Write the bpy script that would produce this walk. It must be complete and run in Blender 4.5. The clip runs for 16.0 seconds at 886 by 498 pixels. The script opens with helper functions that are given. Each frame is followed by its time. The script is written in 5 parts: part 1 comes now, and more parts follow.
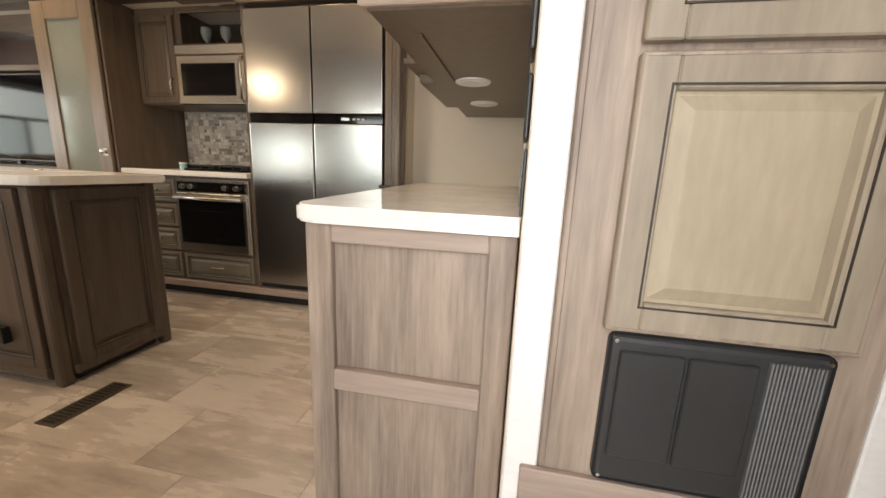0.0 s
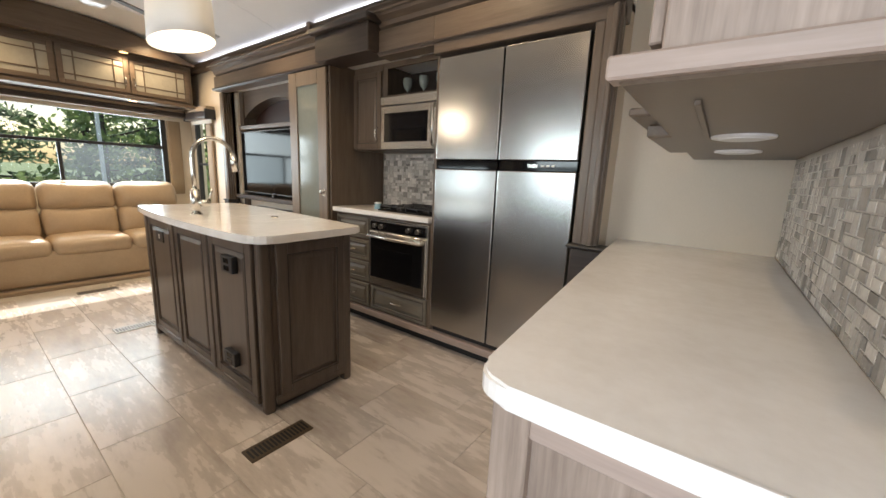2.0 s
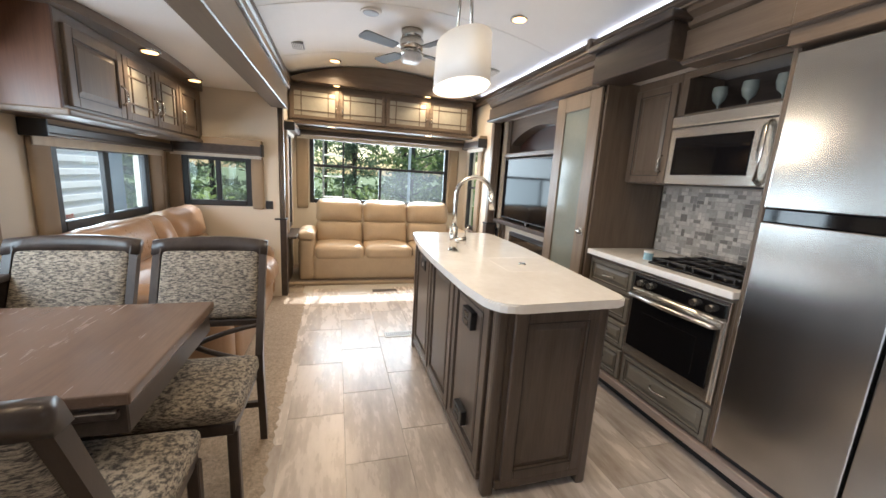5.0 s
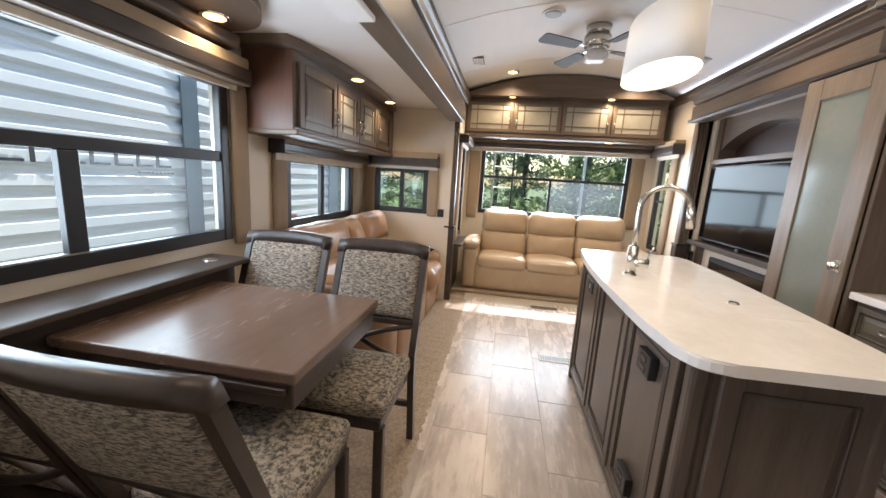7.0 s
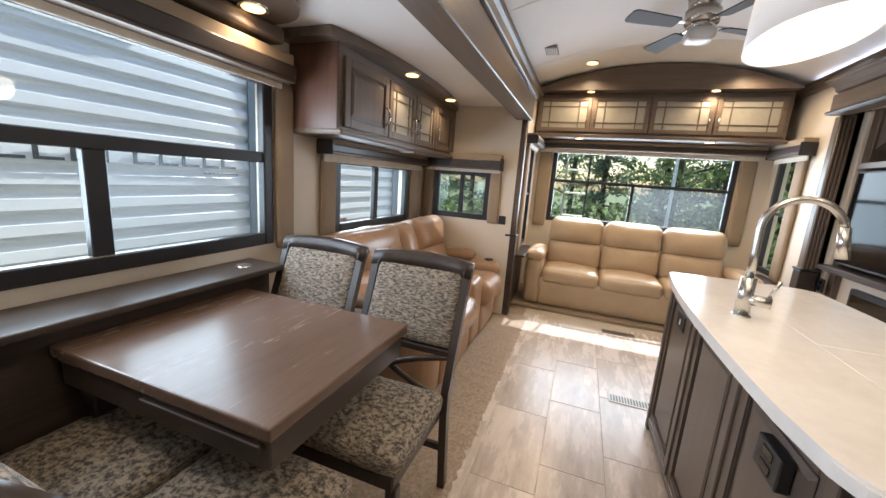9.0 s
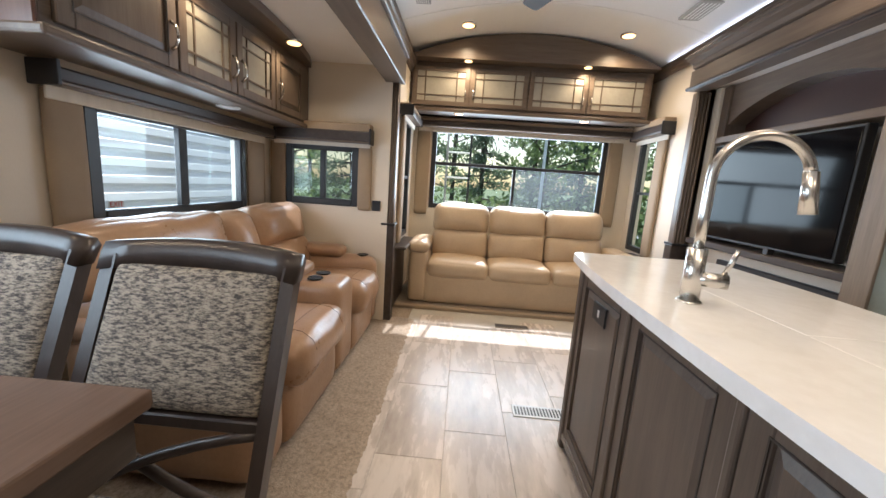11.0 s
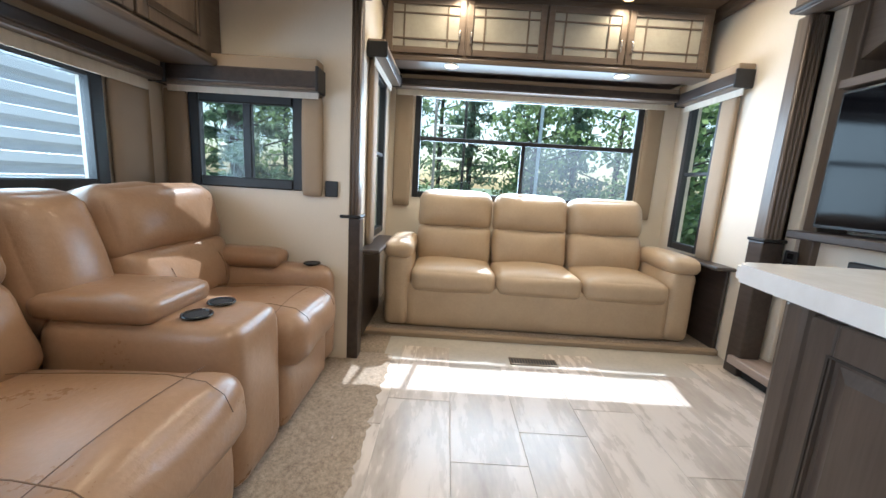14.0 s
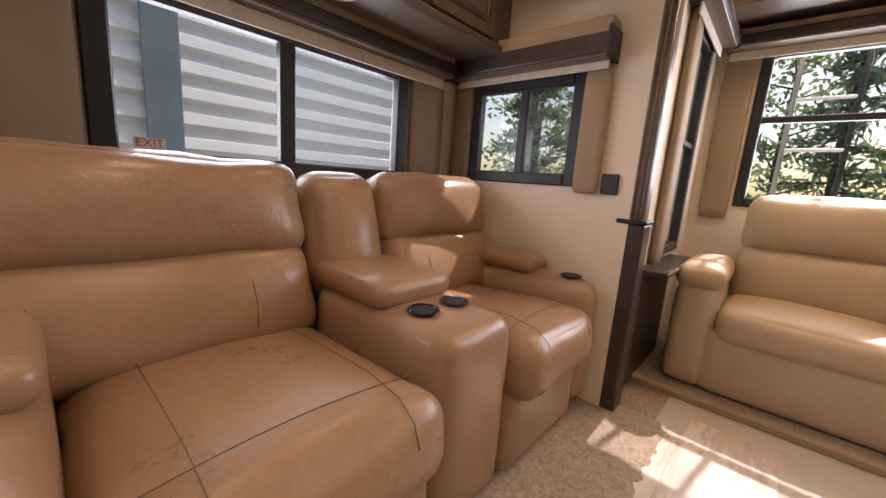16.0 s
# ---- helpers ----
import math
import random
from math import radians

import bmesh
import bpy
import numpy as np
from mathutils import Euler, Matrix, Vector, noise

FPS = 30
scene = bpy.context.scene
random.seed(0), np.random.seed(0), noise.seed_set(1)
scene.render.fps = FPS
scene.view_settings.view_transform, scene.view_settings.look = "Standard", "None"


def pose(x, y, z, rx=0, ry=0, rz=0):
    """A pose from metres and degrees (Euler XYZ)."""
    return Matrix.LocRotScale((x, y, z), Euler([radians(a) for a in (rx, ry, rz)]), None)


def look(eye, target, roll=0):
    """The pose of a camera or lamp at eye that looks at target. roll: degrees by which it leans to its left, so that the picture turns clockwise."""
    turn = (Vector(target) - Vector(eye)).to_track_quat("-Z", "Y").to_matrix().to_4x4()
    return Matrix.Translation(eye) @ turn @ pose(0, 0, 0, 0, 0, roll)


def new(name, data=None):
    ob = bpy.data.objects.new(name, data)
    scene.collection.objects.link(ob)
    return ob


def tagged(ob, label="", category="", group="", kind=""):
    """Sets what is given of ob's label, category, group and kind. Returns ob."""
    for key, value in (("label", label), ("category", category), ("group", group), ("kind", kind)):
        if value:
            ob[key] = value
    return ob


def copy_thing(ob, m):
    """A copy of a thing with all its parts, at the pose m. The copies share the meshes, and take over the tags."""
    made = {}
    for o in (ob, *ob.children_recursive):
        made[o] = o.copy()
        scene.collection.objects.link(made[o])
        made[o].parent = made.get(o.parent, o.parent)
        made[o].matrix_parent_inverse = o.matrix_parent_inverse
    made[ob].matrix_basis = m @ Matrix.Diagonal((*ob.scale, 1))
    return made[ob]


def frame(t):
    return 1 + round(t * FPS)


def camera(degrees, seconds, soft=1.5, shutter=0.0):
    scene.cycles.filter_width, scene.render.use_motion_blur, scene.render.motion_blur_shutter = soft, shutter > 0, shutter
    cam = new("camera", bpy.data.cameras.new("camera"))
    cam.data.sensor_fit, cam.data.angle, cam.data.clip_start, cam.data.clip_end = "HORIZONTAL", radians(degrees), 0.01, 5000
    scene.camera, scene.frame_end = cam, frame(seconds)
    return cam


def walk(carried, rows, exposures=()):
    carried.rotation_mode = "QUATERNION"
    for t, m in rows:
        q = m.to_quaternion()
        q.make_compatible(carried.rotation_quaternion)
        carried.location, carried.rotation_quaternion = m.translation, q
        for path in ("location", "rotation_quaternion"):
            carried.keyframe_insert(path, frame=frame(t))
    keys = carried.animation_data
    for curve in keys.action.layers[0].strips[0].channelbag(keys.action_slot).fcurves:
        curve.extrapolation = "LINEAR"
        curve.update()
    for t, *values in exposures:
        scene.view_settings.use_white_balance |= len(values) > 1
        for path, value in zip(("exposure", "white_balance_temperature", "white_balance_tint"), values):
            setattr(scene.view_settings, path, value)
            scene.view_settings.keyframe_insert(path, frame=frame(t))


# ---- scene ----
cam = camera(100.2, 16.0)
# seconds, eye, target, roll
EXPOSURES = [(0.0, 0.3, 7500, 15), (0.5, 0.5, 6500, 10), (1.0, 0.4, 6500, 10), (2.5, 0.35, 6400, 13), (4.0, 0.65, 6000, 12), (7.5, 0.52, 5950, 15), (10.5, 0.38, 5850, 14), (12.0, 0.47, 5600, 11), (14.0, 0.5, 5250, 8), (15.0, 0.08, 6300, 19), (15.5, 0.05, 6500, 23), (16.0, 0.1, 6750, 29)]
PATH = [
    (0, (-0.012, 0.117, 1.009), (-0.384, 2.038, 0.597), 2.3),
    (0.5, (-0.087, 0.221, 1.036), (-0.669, 2.091, 0.627), 2.2),
    (1, (-0.158, 0.321, 1.09), (-0.935, 2.121, 0.691), 2.5),
    (1.5, (-0.182, 0.337, 1.177), (-1.165, 2.036, 0.795), 2.4),
    (2, (-0.241, 0.4, 1.22), (-1.405, 1.982, 0.841), 2.5),
    (2.5, (-0.335, 0.473, 1.286), (-1.662, 1.921, 0.909), 2.8),
    (3, (-0.407, 0.489, 1.356), (-1.886, 1.783, 0.981), 2.9),
    (3.5, (-0.48, 0.539, 1.377), (-2.092, 1.663, 1.006), 2.8),
    (4, (-0.542, 0.587, 1.384), (-2.266, 1.531, 1.011), 2.9),
    (6.5, (-0.745, 0.634, 1.381), (-2.708, 0.544, 1.005), 3.7),
    (7, (-0.793, 0.651, 1.363), (-2.735, 0.342, 0.994), 3.6),
    (7.5, (-0.858, 0.655, 1.369), (-2.754, 0.145, 0.989), 4.0),
    (8, (-0.927, 0.658, 1.384), (-2.754, -0.052, 0.989), 4.1),
    (10.5, (-1.576, 0.739, 1.283), (-3.52, 0.42, 0.939), 4.1),
    (11, (-1.778, 0.666, 1.212), (-3.746, 0.581, 0.867), 4.0),
    (11.5, (-1.97, 0.642, 1.156), (-3.939, 0.761, 0.829), 3.7),
    (12, (-2.128, 0.658, 1.15), (-4.089, 0.851, 0.812), 3.9),
    (12.5, (-2.327, 0.681, 1.119), (-4.288, 0.884, 0.782), 3.8),
    (13, (-2.482, 0.659, 1.095), (-4.442, 0.867, 0.756), 3.9),
    (13.5, (-2.649, 0.626, 1.065), (-4.613, 0.795, 0.73), 3.6),
    (14, (-2.786, 0.591, 1.058), (-4.756, 0.585, 0.714), 3.5),
    (14.5, (-2.885, 0.559, 1.045), (-4.835, 0.294, 0.688), 4.1),
    (15, (-2.992, 0.567, 1.021), (-4.862, -0.048, 0.671), 4.1),
    (15.5, (-3.071, 0.521, 1.004), (-4.789, -0.437, 0.639), 4.2),
    (16, (-3.193, 0.507, 0.964), (-4.66, -0.803, 0.598), 4.1),
]
walk(cam, [(t, look(eye, target, roll)) for t, eye, target, roll in PATH], EXPOSURES)
# ---- end of path ----
# ---- world, sun, large lights ----
SUN_DIR = Vector((1.0, -0.16, -1.10)).normalized()
world = bpy.data.worlds.new("world")
scene.world = world
world.use_nodes = True
wn = world.node_tree.nodes
sky = wn.new("ShaderNodeTexSky")
sky.sky_type = "NISHITA"
sky.sun_disc = False
sky.sun_elevation = math.asin(-SUN_DIR.z)
sky.sun_rotation = math.atan2(-SUN_DIR.x, -SUN_DIR.y)
sky.air_density = 1.3
sky.dust_density = 2.0
world.node_tree.links.new(sky.outputs[0], wn["Background"].inputs[0])
wn["Background"].inputs[1].default_value = 0.15


def lamp(kind, name, m, power, color=(1, 1, 1), **kw):
    d = bpy.data.lights.new(name, kind)
    d.energy, d.color = power, color
    if kind == "AREA":
        d.shape = kw.get("shape", "RECTANGLE")
        d.size, d.size_y = kw.get("size", 1.0), kw.get("size_y", 1.0)
    elif kind == "SPOT":
        d.spot_size, d.spot_blend, d.shadow_soft_size = radians(kw.get("cone", 120)), 0.7, kw.get("soft", 0.04)
    elif kind == "POINT":
        d.shadow_soft_size = kw.get("soft", 0.05)
    ob = new(name, d)
    ob.matrix_basis = m
    return ob


sun = lamp("SUN", "sun", look((-20, 1, 20), Vector((-20, 1, 20)) + SUN_DIR), 5.0, (1.0, 0.95, 0.87))
sun.data.angle = radians(0.5)
DAY = (0.86, 0.93, 1.0)
# sky light in the window openings and the open entry door
lamp("AREA", "rear_window_daylight", look((-6.32, 1.25, 1.42), (-4.5, 1.25, 1.1)), 48, DAY, size=1.85, size_y=0.85)
lamp("AREA", "dinette_window_daylight", look((-1.95, -1.14, 1.38), (-1.95, 0, 1.15)), 27, DAY, size=1.3, size_y=0.75)
lamp("AREA", "recliner_window_daylight", look((-3.95, -1.14, 1.2), (-3.95, 0, 0.9)), 10, DAY, size=1.0, size_y=0.42)
lamp("AREA", "entry_door_daylight", look((0.02, -0.75, 1.25), (-0.05, 1.0, 0.95)), 31, DAY, size=0.8, size_y=1.7)

# ---- materials ----


def mat(name, color, rough=0.5, metal=0.0, color2=None, grain=(3, 3, 3), fine=(40, 40, 40), amount=1.0, bump=0.0, bump_scale=None, rough_var=0.08,
        detail=6.0, spread=(0.35, 0.65), island=0.0, rnd=0.0, coat=0.0, shift=False):
    m = bpy.data.materials.new(name)
    m.use_nodes = True
    nt = m.node_tree
    nd, ln = nt.nodes, nt.links
    b = nd["Principled BSDF"]
    b.inputs["Roughness"].default_value = rough
    b.inputs["Metallic"].default_value = metal
    if coat:
        b.inputs["Coat Weight"].default_value = coat
        b.inputs["Coat Roughness"].default_value = 0.12
    tc = nd.new("ShaderNodeTexCoord")
    vec = tc.outputs["Object"]
    if shift:
        oi = nd.new("ShaderNodeObjectInfo")
        sc = nd.new("ShaderNodeVectorMath")
        sc.operation = "MULTIPLY_ADD"
        cmb = nd.new("ShaderNodeCombineXYZ")
        for k in range(3):
            ln.new(oi.outputs["Random"], cmb.inputs[k])
        ln.new(cmb.outputs[0], sc.inputs[0])
        sc.inputs[1].default_value = (37.0, 91.0, 13.0)
        ln.new(vec, sc.inputs[2])
        vec = sc.outputs[0]

    def noise_at(scale, det):
        mp = nd.new("ShaderNodeMapping")
        mp.inputs["Scale"].default_value = scale
        ln.new(vec, mp.inputs[0])
        n = nd.new("ShaderNodeTexNoise")
        n.inputs["Scale"].default_value = 1.0
        n.inputs["Detail"].default_value = det
        n.inputs["Roughness"].default_value = 0.62
        ln.new(mp.outputs[0], n.inputs[0])
        return n.outputs[0]

    big, small = noise_at(grain, detail), noise_at(fine, 3.0)
    mix = nd.new("ShaderNodeMix")
    mix.inputs[0].default_value = 0.35
    ln.new(big, mix.inputs[2]), ln.new(small, mix.inputs[3])
    ramp = nd.new("ShaderNodeValToRGB")
    c2 = color2 or tuple(c * 0.8 for c in color)
    ramp.color_ramp.elements[0].position, ramp.color_ramp.elements[1].position = spread
    ramp.color_ramp.elements[0].color = (*c2, 1)
    ramp.color_ramp.elements[1].color = (*color, 1)
    ln.new(mix.outputs[0], ramp.inputs[0])
    out = ramp.outputs[0]
    if island or rnd:
        src = nd.new("ShaderNodeNewGeometry").outputs["Random Per Island"] if island else nd.new("ShaderNodeObjectInfo").outputs["Random"]
        mr = nd.new("ShaderNodeMapRange")
        k = island or rnd
        mr.inputs[3].default_value, mr.inputs[4].default_value = 1 - k, 1 + k
        ln.new(src, mr.inputs[0])
        hs = nd.new("ShaderNodeHueSaturation")
        ln.new(mr.outputs[0], hs.inputs["Value"])
        ln.new(out, hs.inputs["Color"])
        out = hs.outputs[0]
    ln.new(out, b.inputs["Base Color"])
    rr = nd.new("ShaderNodeMapRange")
    rr.inputs[3].default_value, rr.inputs[4].default_value = max(0.02, rough - rough_var), min(1, rough + rough_var)
    ln.new(mix.outputs[0], rr.inputs[0]), ln.new(rr.outputs[0], b.inputs["Roughness"])
    if bump:
        bp = nd.new("ShaderNodeBump")
        bp.inputs["Strength"].default_value = bump
        bp.inputs["Distance"].default_value = 0.004
        ln.new(noise_at(bump_scale, 4.0) if bump_scale else small, bp.inputs["Height"])
        ln.new(bp.outputs[0], b.inputs["Normal"])
    return m


def glow(name, color, strength):
    m = bpy.data.materials.new(name)
    m.use_nodes = True
    b = m.node_tree.nodes["Principled BSDF"]
    b.inputs["Base Color"].default_value = (0.85, 0.83, 0.78, 1)
    b.inputs["Emission Color"].default_value = (*color, 1)
    b.inputs["Emission Strength"].default_value = strength
    return m


def glassy(name, color=(1, 1, 1), rough=0.0, alpha=0.85):
    m = bpy.data.materials.new(name)
    m.use_nodes = True
    nt = m.node_tree
    nd, ln = nt.nodes, nt.links
    tr = nd.new("ShaderNodeBsdfTransparent")
    tr.inputs[0].default_value = (*color, 1)
    gl = nd.new("ShaderNodeBsdfGlossy")
    gl.inputs["Roughness"].default_value = rough
    mx = nd.new("ShaderNodeMixShader")
    mx.inputs[0].default_value = 1 - alpha
    ln.new(tr.outputs[0], mx.inputs[1]), ln.new(gl.outputs[0], mx.inputs[2])
    ln.new(mx.outputs[0], nd["Material Output"].inputs[0])
    return m


V, H, D = (28, 28, 2.2), (2.2, 28, 28), (28, 2.2, 28)
VF, HF, DF = (160, 160, 9), (9, 160, 160), (160, 9, 160)
UMBER, UMBER2 = (0.165, 0.125, 0.092), (0.092, 0.066, 0.046)
wood = mat("stained_maple_upright", UMBER, 0.36, 0, UMBER2, V, VF, bump=0.06, spread=(0.3, 0.7))
wood_x = mat("stained_maple_along", UMBER, 0.36, 0, UMBER2, H, HF, bump=0.06, spread=(0.3, 0.7))
wood_y = mat("stained_maple_across", UMBER, 0.36, 0, UMBER2, D, DF, bump=0.06, spread=(0.3, 0.7))
isl_wood = mat("dark_stained_maple", (0.125, 0.095, 0.073), 0.33, 0, (0.062, 0.046, 0.035), (20, 20, 2.0), VF, bump=0.05, spread=(0.3, 0.7))
glaze = mat("dark_glaze_line", (0.035, 0.026, 0.02), 0.5)
grey_wood = mat("weathered_grey_wood", (0.40, 0.315, 0.255), 0.5, 0, (0.17, 0.13, 0.105), (9, 9, 1.6), (80, 80, 4), bump=0.08, spread=(0.36, 0.62))
grey_wood_x = mat("weathered_grey_wood_flat", (0.42, 0.33, 0.28), 0.5, 0, (0.27, 0.21, 0.17), (1.4, 9, 9), (5, 90, 90), bump=0.08)
olive_wood = mat("glazed_grey_drawer_paint", (0.2, 0.185, 0.15), 0.4, 0, (0.14, 0.125, 0.1), H, HF, bump=0.04)
beige_panel = mat("glazed_beige_door", (0.42, 0.355, 0.255), 0.42, 0, (0.32, 0.265, 0.19), (3, 3, 2), (60, 60, 10), bump=0.04)
dark_wood = mat("dark_espresso_wood", (0.06, 0.045, 0.036), 0.35, 0, (0.03, 0.022, 0.018), H, HF, bump=0.05)
chair_wood = mat("dark_chair_wood", (0.05, 0.037, 0.03), 0.32, 0, (0.025, 0.018, 0.015), (12, 12, 4), (80, 80, 20), bump=0.04)
table_wood = mat("brown_table_wood", (0.17, 0.115, 0.085), 0.26, 0, (0.095, 0.062, 0.045), (1.8, 7, 7), (7, 110, 110), bump=0.05, spread=(0.25, 0.75))
red_wood = mat("reddish_cabinet_side", (0.13, 0.065, 0.04), 0.35, 0, (0.08, 0.038, 0.024), V, VF, bump=0.05)
plaster = mat("cream_vinyl_wall", (0.71, 0.63, 0.51), 0.62, 0, (0.66, 0.585, 0.47), (1.5, 1.5, 1.5), (180, 180, 60), bump=0.12)
white_paint = mat("white_textured_jamb", (0.83, 0.83, 0.82), 0.5, 0, (0.76, 0.76, 0.75), (20, 20, 60), (120, 120, 240), bump=0.12)
ceil_paint = mat("white_ceiling", (0.83, 0.82, 0.79), 0.6, 0, (0.79, 0.78, 0.75), (2, 2, 2), (90, 90, 90), bump=0.05)
quartz = mat("white_solid_counter", (0.84, 0.82, 0.785), 0.16, 0, (0.74, 0.71, 0.665), (5, 5, 5), (26, 26, 26), spread=(0.3, 0.6), rough_var=0.04)
steel = mat("brushed_steel", (0.49, 0.48, 0.465), 0.23, 1.0, (0.46, 0.45, 0.435), (3, 3, 160), (6, 6, 700), bump=0.0, rough_var=0.03)
steel_plain = mat("satin_nickel", (0.66, 0.64, 0.6), 0.25, 1.0, (0.64, 0.62, 0.58), (2, 2, 120), (6, 6, 500), rough_var=0.02)
black = mat("black_plastic", (0.018, 0.018, 0.019), 0.4, 0, (0.012, 0.012, 0.013), bump=0.1, bump_scale=(400, 400, 400))
grille_black = mat("charcoal_plastic", (0.03, 0.031, 0.033), 0.45, 0, (0.022, 0.023, 0.024), bump=0.1, bump_scale=(400, 400, 400))
gloss_black = mat("black_glass", (0.006, 0.006, 0.007), 0.06, 0, rough_var=0.02)
tv_glass = mat("television_screen", (0.004, 0.004, 0.005), 0.08, 0, rough_var=0.02)
tv_glass.node_tree.nodes["Principled BSDF"].inputs["Specular IOR Level"].default_value = 0.13
greige_frame = mat("glazed_greige_door_frame", (0.36, 0.305, 0.235), 0.42, 0, (0.24, 0.2, 0.155), (8, 8, 2), (60, 60, 8), bump=0.05)
bronze = mat("bronze_plate", (0.14, 0.105, 0.07), 0.4, 0.6)
leather = mat("tan_leather", (0.37, 0.232, 0.138), 0.29, 0, (0.30, 0.185, 0.108), (4, 4, 4), (60, 60, 60), bump=0.4, bump_scale=(34, 34, 34), rough_var=0.07)
pale_leather = mat("beige_leather", (0.5, 0.38, 0.245), 0.38, 0, (0.43, 0.325, 0.21), (4, 4, 4), (60, 60, 60), bump=0.3, bump_scale=(260, 260, 260), rough_var=0.07)
seam = mat("brown_seam_thread", (0.16, 0.095, 0.052), 0.6)
carpet_mat = mat("tan_cut_pile_carpet", (0.45, 0.365, 0.275), 0.95, 0, (0.21, 0.165, 0.12), (60, 60, 60), (190, 190, 190), bump=1.0, bump_scale=(140, 140, 140), spread=(0.34, 0.64))
tile_mat = mat("greige_wood_look_tile", (0.62, 0.555, 0.49), 0.27, 0, (0.33, 0.275, 0.225), (1.6, 5, 4), (5, 22, 12), bump=0.02, spread=(0.31, 0.58), rnd=0.08, shift=True, rough_var=0.1)
grout = mat("pale_grout", (0.5, 0.46, 0.4), 0.8)
blind_fab = mat("pale_roller_blind", (0.72, 0.66, 0.55), 0.8, 0, (0.62, 0.56, 0.46), (30, 30, 3), (300, 300, 300), bump=0.2)
padded = mat("tan_padded_fabric", (0.34, 0.255, 0.165), 0.75, 0, (0.29, 0.215, 0.14), (5, 5, 5), (300, 300, 300), bump=0.3)
shade_fab = glow("linen_lamp_shade", (1.0, 0.84, 0.62), 0.12)
bulb = glow("warm_lamp_lens", (1.0, 0.56, 0.2), 2.6)
dim_lens = mat("white_lens_off", (0.8, 0.8, 0.8), 0.3)
led = glow("cool_led_strip", (0.8, 0.85, 1.0), 5.0)
glass = glassy("window_glass", (0.9, 0.94, 0.92), 0.0, 0.975)
screen_glass = glassy("insect_screened_glass", (0.74, 0.79, 0.78), 0.0, 0.975)
frost = mat("frosted_glass", (0.24, 0.265, 0.24), 0.12, 0, (0.21, 0.235, 0.21))
pantry_wood = mat("glazed_brown_maple", (0.26, 0.205, 0.15), 0.38, 0, (0.16, 0.122, 0.088), V, VF, bump=0.06, spread=(0.3, 0.7))
warm_frost = mat("amber_frosted_glass", (0.36, 0.34, 0.28), 0.3, 0, (0.3, 0.28, 0.23), (6, 6, 6))
sg = screen_glass.node_tree
mesh_fibre, mesh_mix = sg.nodes.new("ShaderNodeBsdfTranslucent"), sg.nodes.new("ShaderNodeMixShader")
mesh_fibre.inputs[0].default_value = (0.6, 0.62, 0.62, 1)
mesh_mix.inputs[0].default_value = 0.02
sg.links.new(sg.nodes["Mix Shader"].outputs[0], mesh_mix.inputs[1]), sg.links.new(mesh_fibre.outputs[0], mesh_mix.inputs[2])
sg.links.new(mesh_mix.outputs[0], sg.nodes["Material Output"].inputs[0])
rubber = mat("dark_seal", (0.012, 0.012, 0.012), 0.6)
red_label = mat("red_label_ink", (0.6, 0.03, 0.03), 0.5)
white_label = mat("white_label", (0.75, 0.75, 0.73), 0.5)
letter_grey = mat("dark_vinyl_lettering", (0.07, 0.08, 0.09), 0.4)

# woven chair fabric: light and dark threads
fabric = mat("woven_taupe_upholstery", (0.35, 0.30, 0.23), 0.9, 0, (0.055, 0.048, 0.042), (60, 48, 180), (120, 120, 420), bump=0.8, bump_scale=(180, 180, 180), spread=(0.42, 0.58), detail=3.0)
mosaic = mat("mosaic_glass_stone", (0.5, 0.47, 0.42), 0.25, 0, (0.4, 0.37, 0.33), (20, 20, 20), (80, 80, 80), island=0.55)

# ---- builders ----


def part(name, bm, material, parent, label="", smooth=False):
    me = bpy.data.meshes.new(name)
    bmesh.ops.recalc_face_normals(bm, faces=bm.faces[:])
    if smooth:
        for f in bm.faces:
            f.smooth = True
    bm.to_mesh(me)
    bm.free()
    me.materials.append(material)
    ob = new(name, me)
    if parent:
        ob.parent = parent
        if parent.type == "EMPTY":
            ob.matrix_parent_inverse = parent.matrix_basis.inverted()
    if label:
        ob["label"] = label
    return ob


def thing(name, base, label, category, group="", kind=""):
    ob = new(name)
    ob.empty_display_size = 0.05
    ob.matrix_basis = Matrix.Translation(base)
    return tagged(ob, label, category, group, kind)


def box(bm, x0, x1, y0, y1, z0, z1, bev=0.0, seg=1):
    m = Matrix.Translation(((x0 + x1) / 2, (y0 + y1) / 2, (z0 + z1) / 2)) @ Matrix.Diagonal((abs(x1 - x0), abs(y1 - y0), abs(z1 - z0), 1))
    r = bmesh.ops.create_cube(bm, size=1.0, matrix=m)
    if bev:
        es = list({e for v in r["verts"] for e in v.link_edges})
        bmesh.ops.bevel(bm, geom=es, offset=bev, segments=seg, affect="EDGES", profile=0.5)
    return bm


def bx(name, material, parent, x0, x1, y0, y1, z0, z1, bev=0.003, seg=1, label=""):
    return part(name, box(bmesh.new(), x0, x1, y0, y1, z0, z1, bev, seg), material, parent, label)


def setting(name, label, category, boxes, material, bev=0.0):
    bm = bmesh.new()
    for b in boxes:
        box(bm, *b, bev)
    return tagged(part(name, bm, material, None), label, category, kind="structure")


def cyl(bm, p0, p1, r0, r1=None, n=20):
    p0, p1 = Vector(p0), Vector(p1)
    d = p1 - p0
    m = Matrix.Translation((p0 + p1) / 2) @ d.to_track_quat("Z", "Y").to_matrix().to_4x4()
    bmesh.ops.create_cone(bm, cap_ends=True, segments=n, radius1=r0, radius2=r0 if r1 is None else r1, depth=d.length, matrix=m)
    return bm


